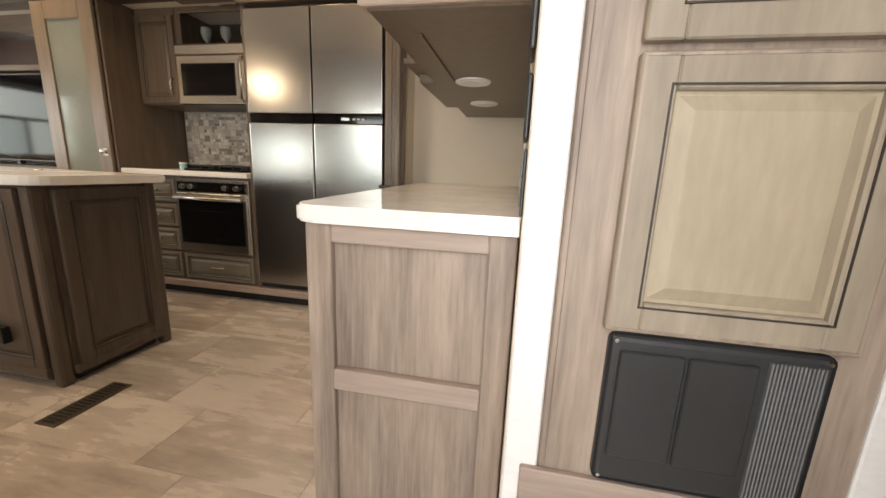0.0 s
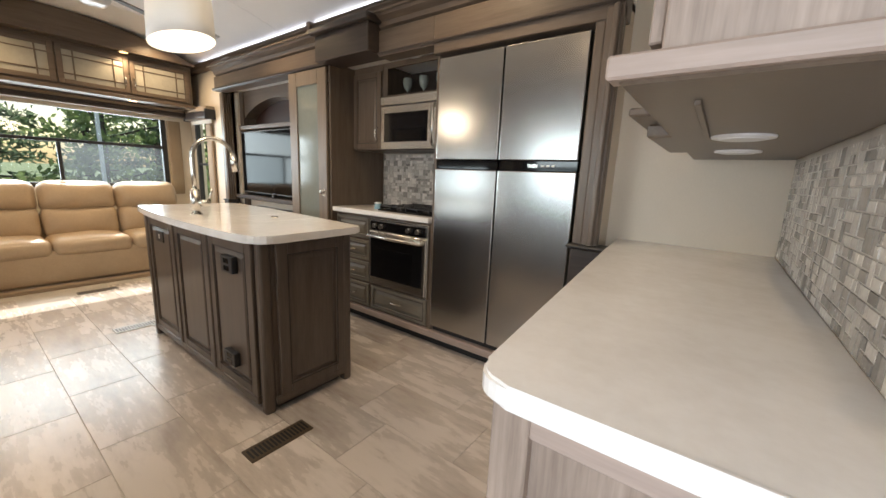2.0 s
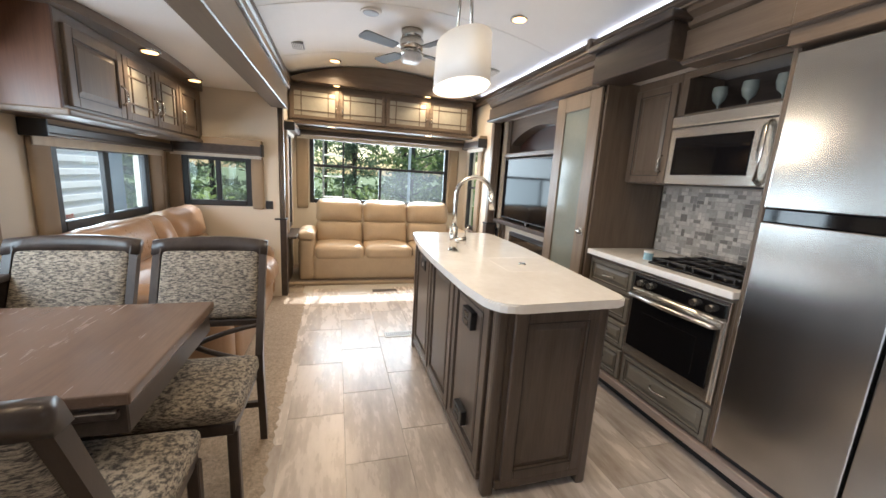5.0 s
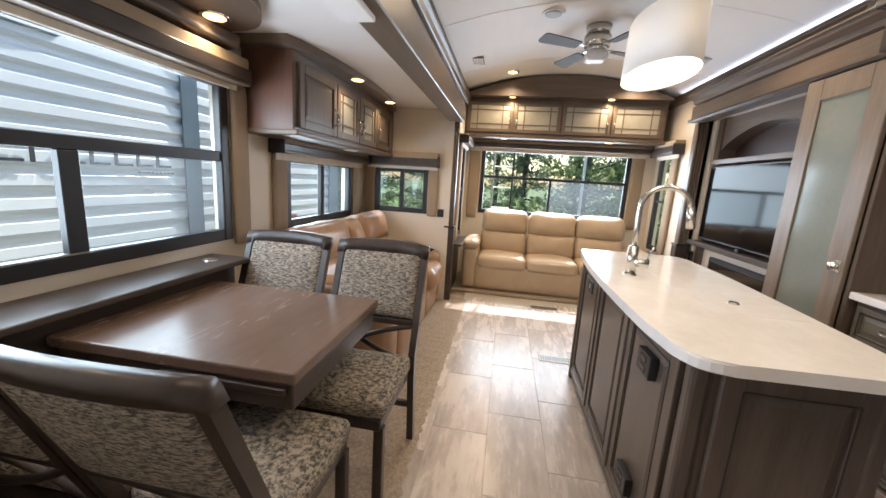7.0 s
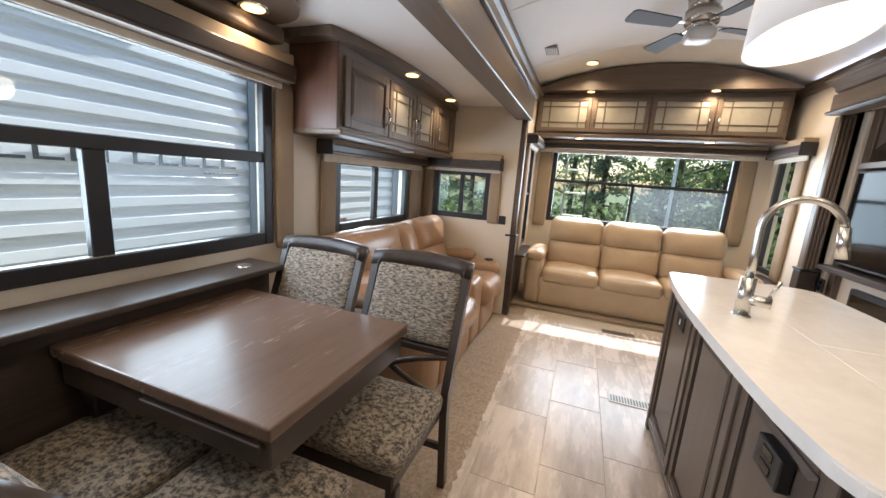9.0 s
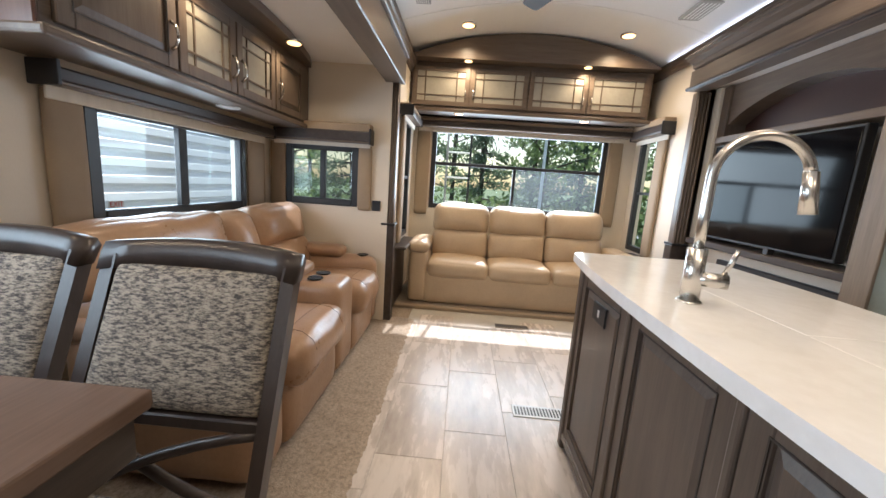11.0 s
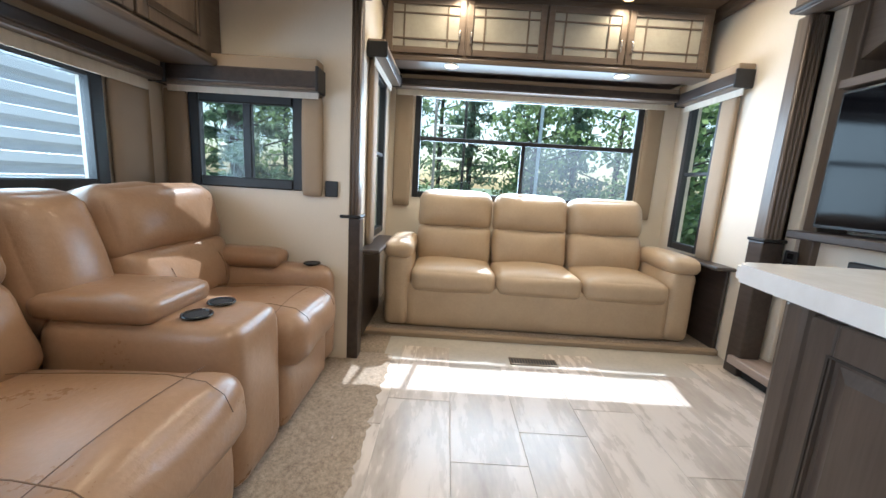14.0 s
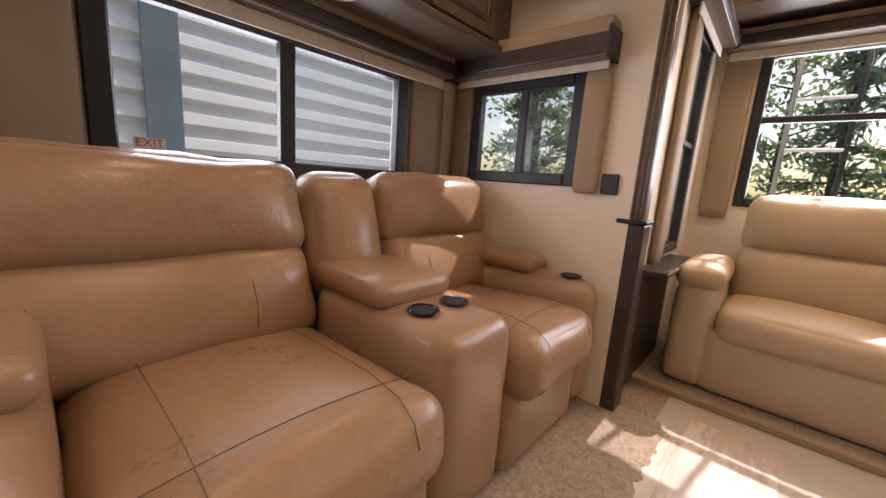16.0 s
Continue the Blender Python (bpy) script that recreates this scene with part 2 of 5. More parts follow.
def tube(bm, pts, r, n=10):
    pts = [Vector(p) for p in pts]
    rings = []
    for i, p in enumerate(pts):
        d = (pts[min(i + 1, len(pts) - 1)] - pts[max(i - 1, 0)]).normalized()
        q = d.to_track_quat("Z", "Y")
        rr = r[i] if isinstance(r, (list, tuple)) else r
        rings.append([bm.verts.new(p + q @ Vector((rr * math.cos(a), rr * math.sin(a), 0))) for a in [2 * math.pi * k / n for k in range(n)]])
    for a, b in zip(rings, rings[1:]):
        for k in range(n):
            bm.faces.new((a[k], a[(k + 1) % n], b[(k + 1) % n], b[k]))
    bm.faces.new(rings[0][::-1]), bm.faces.new(rings[-1])
    return bm


def extrude(bm, pts, axis, a, b):
    """A prism: 2D points swept along an axis from a to b. Axis x: (y, z); y: (x, z); z: (x, y)."""
    def at(p, v):
        return {"x": (v, p[0], p[1]), "y": (p[0], v, p[1]), "z": (p[0], p[1], v)}[axis]
    lo = [bm.verts.new(at(p, a)) for p in pts]
    hi = [bm.verts.new(at(p, b)) for p in pts]
    n = len(pts)
    bm.faces.new(lo), bm.faces.new(hi[::-1])
    for k in range(n):
        bm.faces.new((lo[k], hi[k], hi[(k + 1) % n], lo[(k + 1) % n]))
    return bm


def pad(bm, x0, x1, y0, y1, z0, z1, r=0.05, puff=(0, 0, 0), n=9, wrinkle=0.0, seed=0, m=None):
    """A stuffed, rounded block; puff: how far its faces swell along each axis."""
    c = Vector(((x0 + x1) / 2, (y0 + y1) / 2, (z0 + z1) / 2))
    h = Vector(((x1 - x0) / 2, (y1 - y0) / 2, (z1 - z0) / 2))
    r = min(r, *h)
    ts = [math.sin(math.pi / 2 * (-1 + 2 * i / n)) for i in range(n + 1)]
    cache = {}

    def vert(p):
        key = tuple(round(k, 5) for k in p)
        if key not in cache:
            q = Vector([k * hh for k, hh in zip(p, h)])
            core = Vector([max(-(hh - r), min(hh - r, k)) for k, hh in zip(q, h)])
            d = q - core
            if d.length > 1e-9:
                q = core + d.normalized() * r * min(1.0, max(abs(d.x), abs(d.y), abs(d.z)) / r)
            u = [1 - k * k for k in p]
            q += Vector((puff[0] * p[0] * u[1] * u[2], puff[1] * p[1] * u[0] * u[2], puff[2] * p[2] * u[0] * u[1]))
            if wrinkle:
                q += wrinkle * noise.noise_vector((q + c) * 7 + Vector((seed, 0, 0)))
            q += c
            cache[key] = bm.verts.new(m @ q if m else q)
        return cache[key]

    for ax in range(3):
        for s in (-1, 1):
            for i in range(n):
                for j in range(n):
                    qs = []
                    for a, b in ((i, j), (i + 1, j), (i + 1, j + 1), (i, j + 1)):
                        p = [0, 0, 0]
                        p[ax], p[(ax + 1) % 3], p[(ax + 2) % 3] = s, ts[a], ts[b]
                        qs.append(vert(p))
                    bm.faces.new(qs if s > 0 else qs[::-1])
    return bm


def facing(x, y, z, way):
    """Local door space: x along the face, z up, -y out of the face. way: the side to which the face looks."""
    return pose(x, y, z, 0, 0, {"-y": 0, "+x": 90, "+y": 180, "-x": -90}[way])


def door_frame(w, h, rail=0.055, t=0.02, m=None):
    bm = bmesh.new()
    for b in ((0, rail, -t, 0, 0, h), (w - rail, w, -t, 0, 0, h), (rail, w - rail, -t, 0, 0, rail), (rail, w - rail, -t, 0, h - rail, h)):
        box(bm, *b, 0.003)
    bm.transform(m)
    return bm


def raised(w, h, m, rail=0.055, t=0.02, lip=0.028, depth=0.010):
    """The raised centre of a cabinet door, with its sloping shoulder."""
    bm = bmesh.new()
    a, b = rail - 0.001, rail + lip
    v = [[bm.verts.new((x, y, z)) for x, z in ((i, i), (w - i, i), (w - i, h - i), (i, h - i))] for i, y in ((a, -t + depth), (a + 0.008, -t + depth), (b, -t + 0.002), (b + 0.006, -t + 0.002))]
    for p, q in zip(v, v[1:]):
        for k in range(4):
            bm.faces.new((p[k], p[(k + 1) % 4], q[(k + 1) % 4], q[k]))
    bm.faces.new(v[-1])
    bm.transform(m)
    return bm


def bead(w, h, m, inset, t=0.02, r=0.004):
    bm = bmesh.new()
    for b in ((inset, inset + r, -t - 0.002, -t + 0.004, inset, h - inset), (w - inset - r, w - inset, -t - 0.002, -t + 0.004, inset, h - inset),
              (inset, w - inset, -t - 0.0025, -t + 0.004, inset, inset + r), (inset, w - inset, -t - 0.0025, -t + 0.004, h - inset - r, h - inset)):
        box(bm, *b)
    bm.transform(m)
    return bm


def pull(m, length=0.11, upright=True, out=0.03, r=0.006):
    bm = bmesh.new()
    pts = []
    for k in range(9):
        s = k / 8
        o = -out * math.sin(math.pi * s) ** 0.5
        v = (s - 0.5) * length
        pts.append((0, o, v) if upright else (v, o, 0))
    tube(bm, pts, [r * (1.3 if k in (0, 8) else 0.9) for k in range(9)], 8)
    bm.transform(m)
    return bm


def cab_door(parent, m, w, h, frame_mat, panel_mat=None, handle=None, rail=0.055, name="door", label=""):
    """A framed cabinet door. handle: (x, z, length, upright)."""
    d = part(name, door_frame(w, h, rail, 0.02, m), frame_mat, parent, label)
    part("panel", raised(w, h, m, rail), panel_mat or frame_mat, d)
    part("glaze_line", bead(w, h, m, rail - 0.006), glaze, d)
    if handle:
        x, z, ln, up = handle
        part("handle", pull(m @ Matrix.Translation((x, -0.02, z)), ln, up), steel_plain, d, "satin nickel handle", True)
    return d


def glass_door(parent, m, w, h, frame_mat, pane_mat, handle=None, rail=0.05):
    d = part("door", door_frame(w, h, rail, 0.02, m), frame_mat, parent)
    bm = box(bmesh.new(), rail, w - rail, -0.009, -0.004, rail, h - rail)
    bm.transform(m)
    part("pane", bm, pane_mat, d, "frosted glass pane")
    bm = bmesh.new()
    for s in (0.17, 0.83):
        x = rail + (w - 2 * rail) * s
        box(bm, x - 0.006, x + 0.006, -0.016, -0.009, rail, h - rail, 0.002)
    for s in (0.2, 0.8):
        z = rail + (h - 2 * rail) * s
        box(bm, rail, w - rail, -0.0155, -0.009, z - 0.006, z + 0.006, 0.002)
    bm.transform(m)
    part("mullion", bm, frame_mat, d)
    if handle:
        x, z, ln, up = handle
        part("handle", pull(m @ Matrix.Translation((x, -0.02, z)), ln, up), steel_plain, d, "satin nickel handle", True)
    return d

# ---- the large structure ----
XR, YL, YR = -6.15, 0.05, 2.54
SY, SX0, SX1 = -0.95, -4.84, -0.95
setting("floor", "pale grout bed under the greige plank tiles", "floor", [(-5.24, 1.4, 0.02, 2.66, -0.05, -0.0022)], grout)
setting("slide_floor", "flat base under the carpet of the slide-out", "floor", [(SX0 - 0.1, SX1 + 0.1, SY - 0.1, 0.02, -0.06, -0.012)], grout)
setting("rear_platform", "low carpeted platform under the rear sofa", "floor", [(XR - 0.1, -5.24, YL - 0.06, YR + 0.06, -0.05, 0.03)], carpet_mat, 0.012)
setting("platform_nosing", "rounded tan nosing along the rear platform", "trim", [(-5.265, -5.22, YL, YR, -0.01, 0.04)], padded, 0.012)


def wall_with_hole(axis, at, th, a0, a1, z0, z1, holes):
    """Boxes of a wall in the plane axis = at, thickness th, with rectangular holes (a0, a1, z0, z1)."""
    out = []

    def put(p, q, r, s):
        if q - p > 1e-4 and s - r > 1e-4:
            out.append((at, at + th, p, q, r, s) if axis == "x" else (p, q, at, at + th, r, s))
    cur = a0
    for h in sorted(holes):
        put(cur, h[0], z0, z1)
        put(h[0], h[1], z0, h[2])
        put(h[0], h[1], h[3], z1)
        cur = h[1]
    put(cur, a1, z0, z1)
    return out


RW = (0.29, 2.22, 0.95, 1.82)
DW = (-2.735, -1.2, 0.955, 1.83)
CW = (-4.46, -3.33, 0.945, 1.46)
EW = (-0.79, -0.22, 0.995, 1.45)
LW = (-5.86, -5.42, 0.66, 1.80)
GW = (-5.98, -5.62, 0.66, 1.82)
setting("wall_rear", "cream vinyl rear wall round the wide window", "wall", wall_with_hole("x", XR, -0.04, YL - 0.1, YR + 0.1, -0.05, 2.75, [RW]), plaster)
setting("wall_den_south", "cream vinyl side wall beside the sofa", "wall", wall_with_hole("y", YL, -0.08, XR, -4.93, -0.05, 2.6, [LW]), plaster)
setting("wall_den_north", "cream vinyl side wall beside the sofa", "wall", wall_with_hole("y", YR, 0.08, XR, -4.98, -0.05, 2.6, [GW]), plaster)
setting("wall_slide_back", "cream vinyl wall of the dinette slide-out", "wall", wall_with_hole("y", SY, -0.09, SX0 - 0.09, SX1 + 0.09, -0.06, 2.12, [DW, CW]), plaster)
setting("wall_slide_end", "cream vinyl end wall of the slide-out", "wall", wall_with_hole("x", SX0, -0.04, SY, YL + 0.0, -0.06, 2.12, [EW]), plaster)
setting("wall_slide_front", "cream vinyl end wall of the slide-out near the entry", "wall", [(SX1, SX1 + 0.09, SY, YL, -0.06, 2.12)], plaster)
setting("ceiling_slide", "white flat slide-out ceiling", "ceiling", [(SX0 - 0.09, SX1 + 0.09, SY - 0.09, 0.03, 2.09, 2.16)], ceil_paint)
setting("wall_header_south", "cream band of wall above the slide-out opening", "wall", [(-4.93, SX1, -0.03, YL, 2.17, 2.6)], plaster)
setting("wall_entry_south", "plain cream wall round the open entry door", "wall",
        [(SX1 + 0.09, -0.42, -0.03, YL, -0.6, 2.6), (0.42, 1.4, -0.03, YL, -0.6, 2.6), (-0.42, 0.42, -0.03, YL, 2.0, 2.6)], plaster)
setting("wall_entry_east", "plain cream wall past the entry", "wall", [(1.4, 1.48, -0.03, 2.8, -0.1, 2.75)], plaster)
setting("wall_north", "cream vinyl wall behind the buffet and kitchen", "wall",
        [(-0.74, 1.4, 2.66, 2.74, -0.05, 2.7), (-5.0, -0.74, 3.0, 3.08, 0, 2.12), (-5.06, -4.98, 2.5, 3.08, -0.05, 2.12), (-0.78, -0.74, 2.5, 3.08, 0, 2.12)], plaster)
setting("wall_header_north", "white band of wall above the kitchen slide-out", "wall", [(-4.98, -0.74, 2.52, 2.60, 2.09, 2.6)], ceil_paint)
setting("ceiling_kitchen", "white low ceiling inside the kitchen slide-out", "ceiling", [(-4.98, -0.74, 2.45, 3.08, 2.09, 2.16)], ceil_paint)
setting("slide_floor_kitchen", "pale tiled ledge of the raised kitchen slide-out floor", "floor", [(-4.98, -0.76, 2.40, 3.0, 0.07, 0.12)], grey_wood_x, 0.004)
setting("kick_kitchen", "black seal under the kitchen slide-out", "trim", [(-4.98, -0.76, 2.46, 2.50, -0.02, 0.07)], rubber)
setting("partition_buffet", "cream wall panel behind the buffet", "wall", [(0.0, 0.08, 0.80, 2.66, -0.05, 2.7)], plaster)

# arched ceiling of the main room
bm = bmesh.new()
N = 24
arch = [(YL - 0.08 + (YR - YL + 0.2) * k / N) for k in range(N + 1)]
up = lambda y: 2.66 - 0.19 * ((y - 1.28) / 1.25) ** 2
extrude(bm, [(y, up(y)) for y in arch] + [(y, up(y) + 0.05) for y in arch[::-1]], "x", -6.2, 1.45)
tagged(part("ceiling", bm, ceil_paint, None), "white arched main ceiling with fine panel seams", "ceiling", kind="structure")
for k, x in enumerate((-5.0, -3.78, -2.56, -1.34)):
    bm = bmesh.new()
    extrude(bm, [(y, up(y) - 0.003) for y in arch] + [(y, up(y) + 0.004) for y in arch[::-1]], "x", x - 0.012, x + 0.012)
    tagged(part("ceiling_batten", bm, ceil_paint, None), "flat white batten over a ceiling seam", "trim", "ceiling battens", "structure")


def molding(name, y, z, s, x0, x1, w=0.07, h=0.09, material=None, label="dark wood crown molding"):
    """A stepped crown along x at a wall face y; s: the side to which it comes out."""
    pts = [(0, 0), (0.25, 0), (0.32, 0.18), (0.5, 0.3), (0.55, 0.55), (0.85, 0.72), (0.88, 0.88), (1, 0.9), (1, 1), (0, 1)]
    bm = extrude(bmesh.new(), [(y + s * w * a, z + h * b) for a, b in pts], "x", x0, x1)
    return tagged(part(name, bm, material or wood_x, None), label, "molding", kind="structure")


# header beam over the dinette slide-out, with its bracket and posts
setting("beam_south", "grey-brown wooden beam over the slide-out opening", "trim", [(-4.9, -0.9, YL - 0.06, YL + 0.09, 1.97, 2.17)], wood_x, 0.006)
setting("beam_cap_south", "ribbed wooden fascia along the slide-out", "trim", [(-4.9, -0.9, YL + 0.03, YL + 0.115, 2.17, 2.22), (-4.9, -0.9, YL + 0.02, YL + 0.075, 2.22, 2.29)], wood_x, 0.006)
molding("crown_south", YL, 2.29, 1, -6.1, 1.4, 0.07, 0.1)
molding("crown_north", 2.52, 2.36, -1, -6.1, 1.4, 0.06, 0.09)
setting("led_strip", "cool white light strip above the crown", "light", [(-5.6, -0.7, 2.495, 2.51, 2.452, 2.458)], led)
for x in (-3.3, -1.9):
    setting("crown_joint", "dark wood joint block on the crown", "trim", [(x, x + 0.05, 2.44, 2.53, 2.35, 2.47)], wood_y, 0.006)
t = thing("ceiling_bracket", (-1.75, YL + 0.1, 1.93), "white metal bracket with a dark slot on the beam", "bracket")
bx("plate", ceil_paint, t, -2.3, -1.35, YL - 0.10, YL + 0.04, 1.945, 1.969, 0.004)
bx("slot", rubber, t, -1.72, -1.66, YL - 0.06, YL + 0.0, 1.86, 1.944, 0.003)


def post(x0, x1, y0, y1, top, ring, label):
    t = thing("corner_post", ((x0 + x1) / 2, (y0 + y1) / 2, 0), label, "post", kind="structure")
    xs, ys = (x0 + x1) / 2, (y0 + y1) / 2
    bx("core", wood, t, x0, x1, y0, y1, 0.0, top, 0.01, 2)
    bm = bmesh.new()
    for k in range(4):
        y = y0 + (y1 - y0) * (k + 0.5) / 4
        cyl(bm, (x1, y, 0.02), (x1, y, top - 0.01), 0.009, n=8)
    part("reeding", bm, wood, t, smooth=True)
    bx("sleeve", dark_wood, t, x0 - 0.012, x1 + 0.018, y0 - 0.012, y1 + 0.012, 0.0, ring, 0.008, 2, "darker lower sleeve")
    bx("cap", black, t, x0 - 0.02, x1 + 0.03, y0 - 0.02, y1 + 0.02, ring, ring + 0.018, 0.006)


post(-4.93, -4.86, 0.02, 0.10, 2.0, 0.84, "dark wood reeded post at the slide-out corner")
post(-5.02, -4.94, 2.44, 2.54, 2.06, 0.84, "dark wood reeded post beside the media wall")

# ---- windows ----


def window(name, axis, at, hole, bars=(), panes=(), inside=1, depth=0.035, fw=0.035, label="black framed window"):
    """A framed window in a wall plane. bars: (a0, a1, z0, z1) black bars; panes: (a0, a1, z0, z1, material)."""
    a0, a1, z0, z1 = hole
    t = thing(name, (at, (a0 + a1) / 2, z0) if axis == "x" else ((a0 + a1) / 2, at, z0), label, "window", kind="structure")

    def b(bm, p, q, r, s, d0, d1, bev=0.0):
        return box(bm, d0, d1, p, q, r, s, bev) if axis == "x" else box(bm, p, q, d0, d1, r, s, bev)
    d0, d1 = at - inside * depth, at + inside * 0.014
    bm = bmesh.new()
    for q in ((a0 - 0.02, a0 + fw, z0 - 0.02, z1 + 0.02), (a1 - fw, a1 + 0.02, z0 - 0.02, z1 + 0.02), (a0 + fw, a1 - fw, z0 - 0.02, z0 + fw), (a0 + fw, a1 - fw, z1 - fw, z1 + 0.02)):
        b(bm, *q, d0, d1, 0.006)
    part("window_frame", bm, black, t)
    for q in bars:
        part("bar", b(bmesh.new(), *q, d0 + 0.003, at + inside * 0.004, 0.004), black, t)
    for *q, mt in panes or [(a0, a1, z0, z1, glass)]:
        g = part("pane", b(bmesh.new(), *q, (d0 + d1) / 2 - 0.002, (d0 + d1) / 2 + 0.002), mt, t)
        g.visible_shadow = False
    return t


window("window_1", "x", XR, RW, [(0.31, 2.20, 1.425, 1.462), (1.215, 1.25, 0.97, 1.425)],
       [(0.29, 1.23, 0.95, 1.44, glass), (1.23, 2.22, 0.95, 1.44, screen_glass), (0.29, 2.22, 1.44, 1.82, glass)], label="wide black framed rear window in three panes")
window("window_2", "y", SY, DW, [(-2.715, -1.22, 1.385, 1.44), (-1.98, -1.91, 0.975, 1.385)],
       [(-2.735, -1.94, 0.955, 1.41, screen_glass), (-1.94, -1.2, 0.955, 1.41, glass), (-2.735, -1.2, 1.41, 1.83, glass)], fw=0.045, label="large black framed dinette window in three panes")
window("window_3", "y", SY, CW, [(-3.91, -3.85, 0.965, 1.44)], [(-4.46, -3.88, 0.945, 1.46, screen_glass), (-3.88, -3.33, 0.945, 1.46, glass)], fw=0.045, label="black framed sliding window behind the recliners")
window("window_4", "x", SX0, EW, [(-0.525, -0.48, 1.015, 1.43)], [(-0.79, -0.5, 0.995, 1.45, glass), (-0.5, -0.22, 0.995, 1.45, screen_glass)], label="small black framed sliding window in the slide-out end")
window("window_5", "y", YL, LW, [(-5.84, -5.44, 1.24, 1.27)], label="narrow black framed side window")
window("window_6", "y", YR, GW, [(-5.96, -5.64, 1.24, 1.27)], inside=-1, label="narrow black framed side window")

# ---- window treatments ----


def valance(axis, at, a0, a1, z0, z1, s, out=0.09, blind=0.09, cap=True, end="both"):
    t = thing("window_valance", (at, (a0 + a1) / 2, z0) if axis == "x" else ((a0 + a1) / 2, at, z0), "tan padded valance with dark wood rail and pale blind", "valance", "window valances")

    def bb(name, m, p, q, r, u, d0, d1, bev=0.004, seg=1, label=""):
        d0, d1 = at + s * d0, at + s * d1
        return bx(name, m, t, min(d0, d1), max(d0, d1), p, q, r, u, bev, seg, label) if axis == "x" else bx(name, m, t, p, q, min(d0, d1), max(d0, d1), r, u, bev, seg, label)
    zm = z0 + (z1 - z0) * 0.55
    bb("board", padded, a0, a1, zm, z1, 0.002, out, 0.008, 2, "tan padded top board")
    bb("rail", dark_wood, a0 - 0.006, a1 + 0.006, z0 + 0.012, zm + 0.008, 0.002, out + 0.012, 0.008, 2, "dark wood rail")
    bb("rail", wood_x, a0 - 0.004, a1 + 0.004, z0, z0 + 0.014, 0.002, out + 0.006, 0.003)
    if cap:
        for e in (a0, a1):
            bb("end_cap", black, e - 0.008, e + 0.008, z0 - 0.005, zm + 0.03, 0.002, out + 0.016, 0.003)
    if blind:
        bb("roller_blind", blind_fab, a0 + 0.012, a1 - 0.012, z0 - blind, z0 + 0.006, 0.04, 0.05, 0.003, 1, "pale rolled-up blind")
    return t


valance("x", XR, 0.1, 2.42, 1.83, 1.925, 1, 0.16, 0.045, cap=False)
valance("x", SX0, -0.9, -0.09, 1.48, 1.63, 1, 0.10, 0.03)
valance("y", SY, -4.7, -3.13, 1.475, 1.575, 1, 0.11, 0.05)
valance("y", SY, -2.80, -1.0, 1.81, 1.95, 1, 0.12, 0.03, cap=False)
valance("y", YL, -5.9, -5.2, 1.80, 1.90, 1, 0.11, 0.045)
valance("y", YR, -6.02, -5.38, 1.80, 1.95, -1, 0.11, 0.045)


def side_pad(x0, x1, y0, y1, z0, z1, label="tan padded fabric board beside a window"):
    return tagged(part("window_side_pad", pad(bmesh.new(), x0, x1, y0, y1, z0, z1, 0.02, (0.004, 0.004, 0), 6), padded, None, "", True), label, "window trim", "padded window sides", "structure")


side_pad(SX0 + 0.002, SX0 + 0.035, -0.2, -0.09, 0.95, 1.47)
side_pad(SX0 + 0.002, SX0 + 0.03, -0.93, -0.81, 0.9, 1.47)
side_pad(-4.72, -4.495, SY + 0.002, SY + 0.03, 0.85, 1.47)
side_pad(-3.30, -3.15, SY + 0.002, SY + 0.035, 0.88, 1.47)
side_pad(-2.89, -2.765, SY + 0.002, SY + 0.04, 0.9, 1.82)
side_pad(XR + 0.002, XR + 0.03, 0.1, 0.25, 0.85, 1.84)
side_pad(XR + 0.002, XR + 0.03, 2.255, 2.40, 0.85, 1.84)
side_pad(-5.40, -5.25, YL + 0.002, YL + 0.04, 0.62, 1.8)
side_pad(-5.60, -5.45, YR - 0.04, YR - 0.002, 0.62, 1.8)


def outlet(x, y, z, way, w=0.07, h=0.085, holes=True, material=None, label="black plastic wall outlet plate", out=0.012):
    t = thing("wall_outlet", (x, y, z), label, "outlet", "outlets")
    m = facing(x, y, z, way)
    bm = box(bmesh.new(), -w / 2, w / 2, -out, 0, -h / 2, h / 2, 0.004, 2)
    bm.transform(m)
    part("plate", bm, material or black, t)
    if holes:
        for s in (-1, 1):
            bm = box(bmesh.new(), -w * 0.22, w * 0.22, -out - 0.0015, -out + 0.001, s * h * 0.22 - h * 0.14, s * h * 0.22 + h * 0.14, 0.002)
            bm.transform(m)
            part("socket", bm, gloss_black, t)
    return t


outlet(SX0 + 0.001, -0.045, 0.995, "+x", holes=False)
outlet(XR + 0.001, 0.17, 1.15, "+x", 0.06)

# ---- rear wall: overhead cabinet and sofa ----
t = thing("overhead_cabinet", (-5.9, 1.22, 1.98), "long dark wood overhead cabinet with frosted glass doors", "cabinet")
bx("body", wood_y, t, XR + 0.002, -5.70, 0.06, 2.42, 1.96, 2.40, 0.004)
yw = 0.578
for k in range(4):
    y0 = 0.075 + k * yw
    glass_door(t, facing(-5.70, y0 + 0.006, 1.985, "+x"), yw - 0.012, 0.37, wood_y, warm_frost, ((yw - 0.05) if k % 2 == 0 else 0.03, 0.12, 0.09, True), 0.045)
bx("bottom_rail", wood_y, t, -5.86, -5.66, 0.05, 2.44, 1.925, 1.96, 0.006, 2)
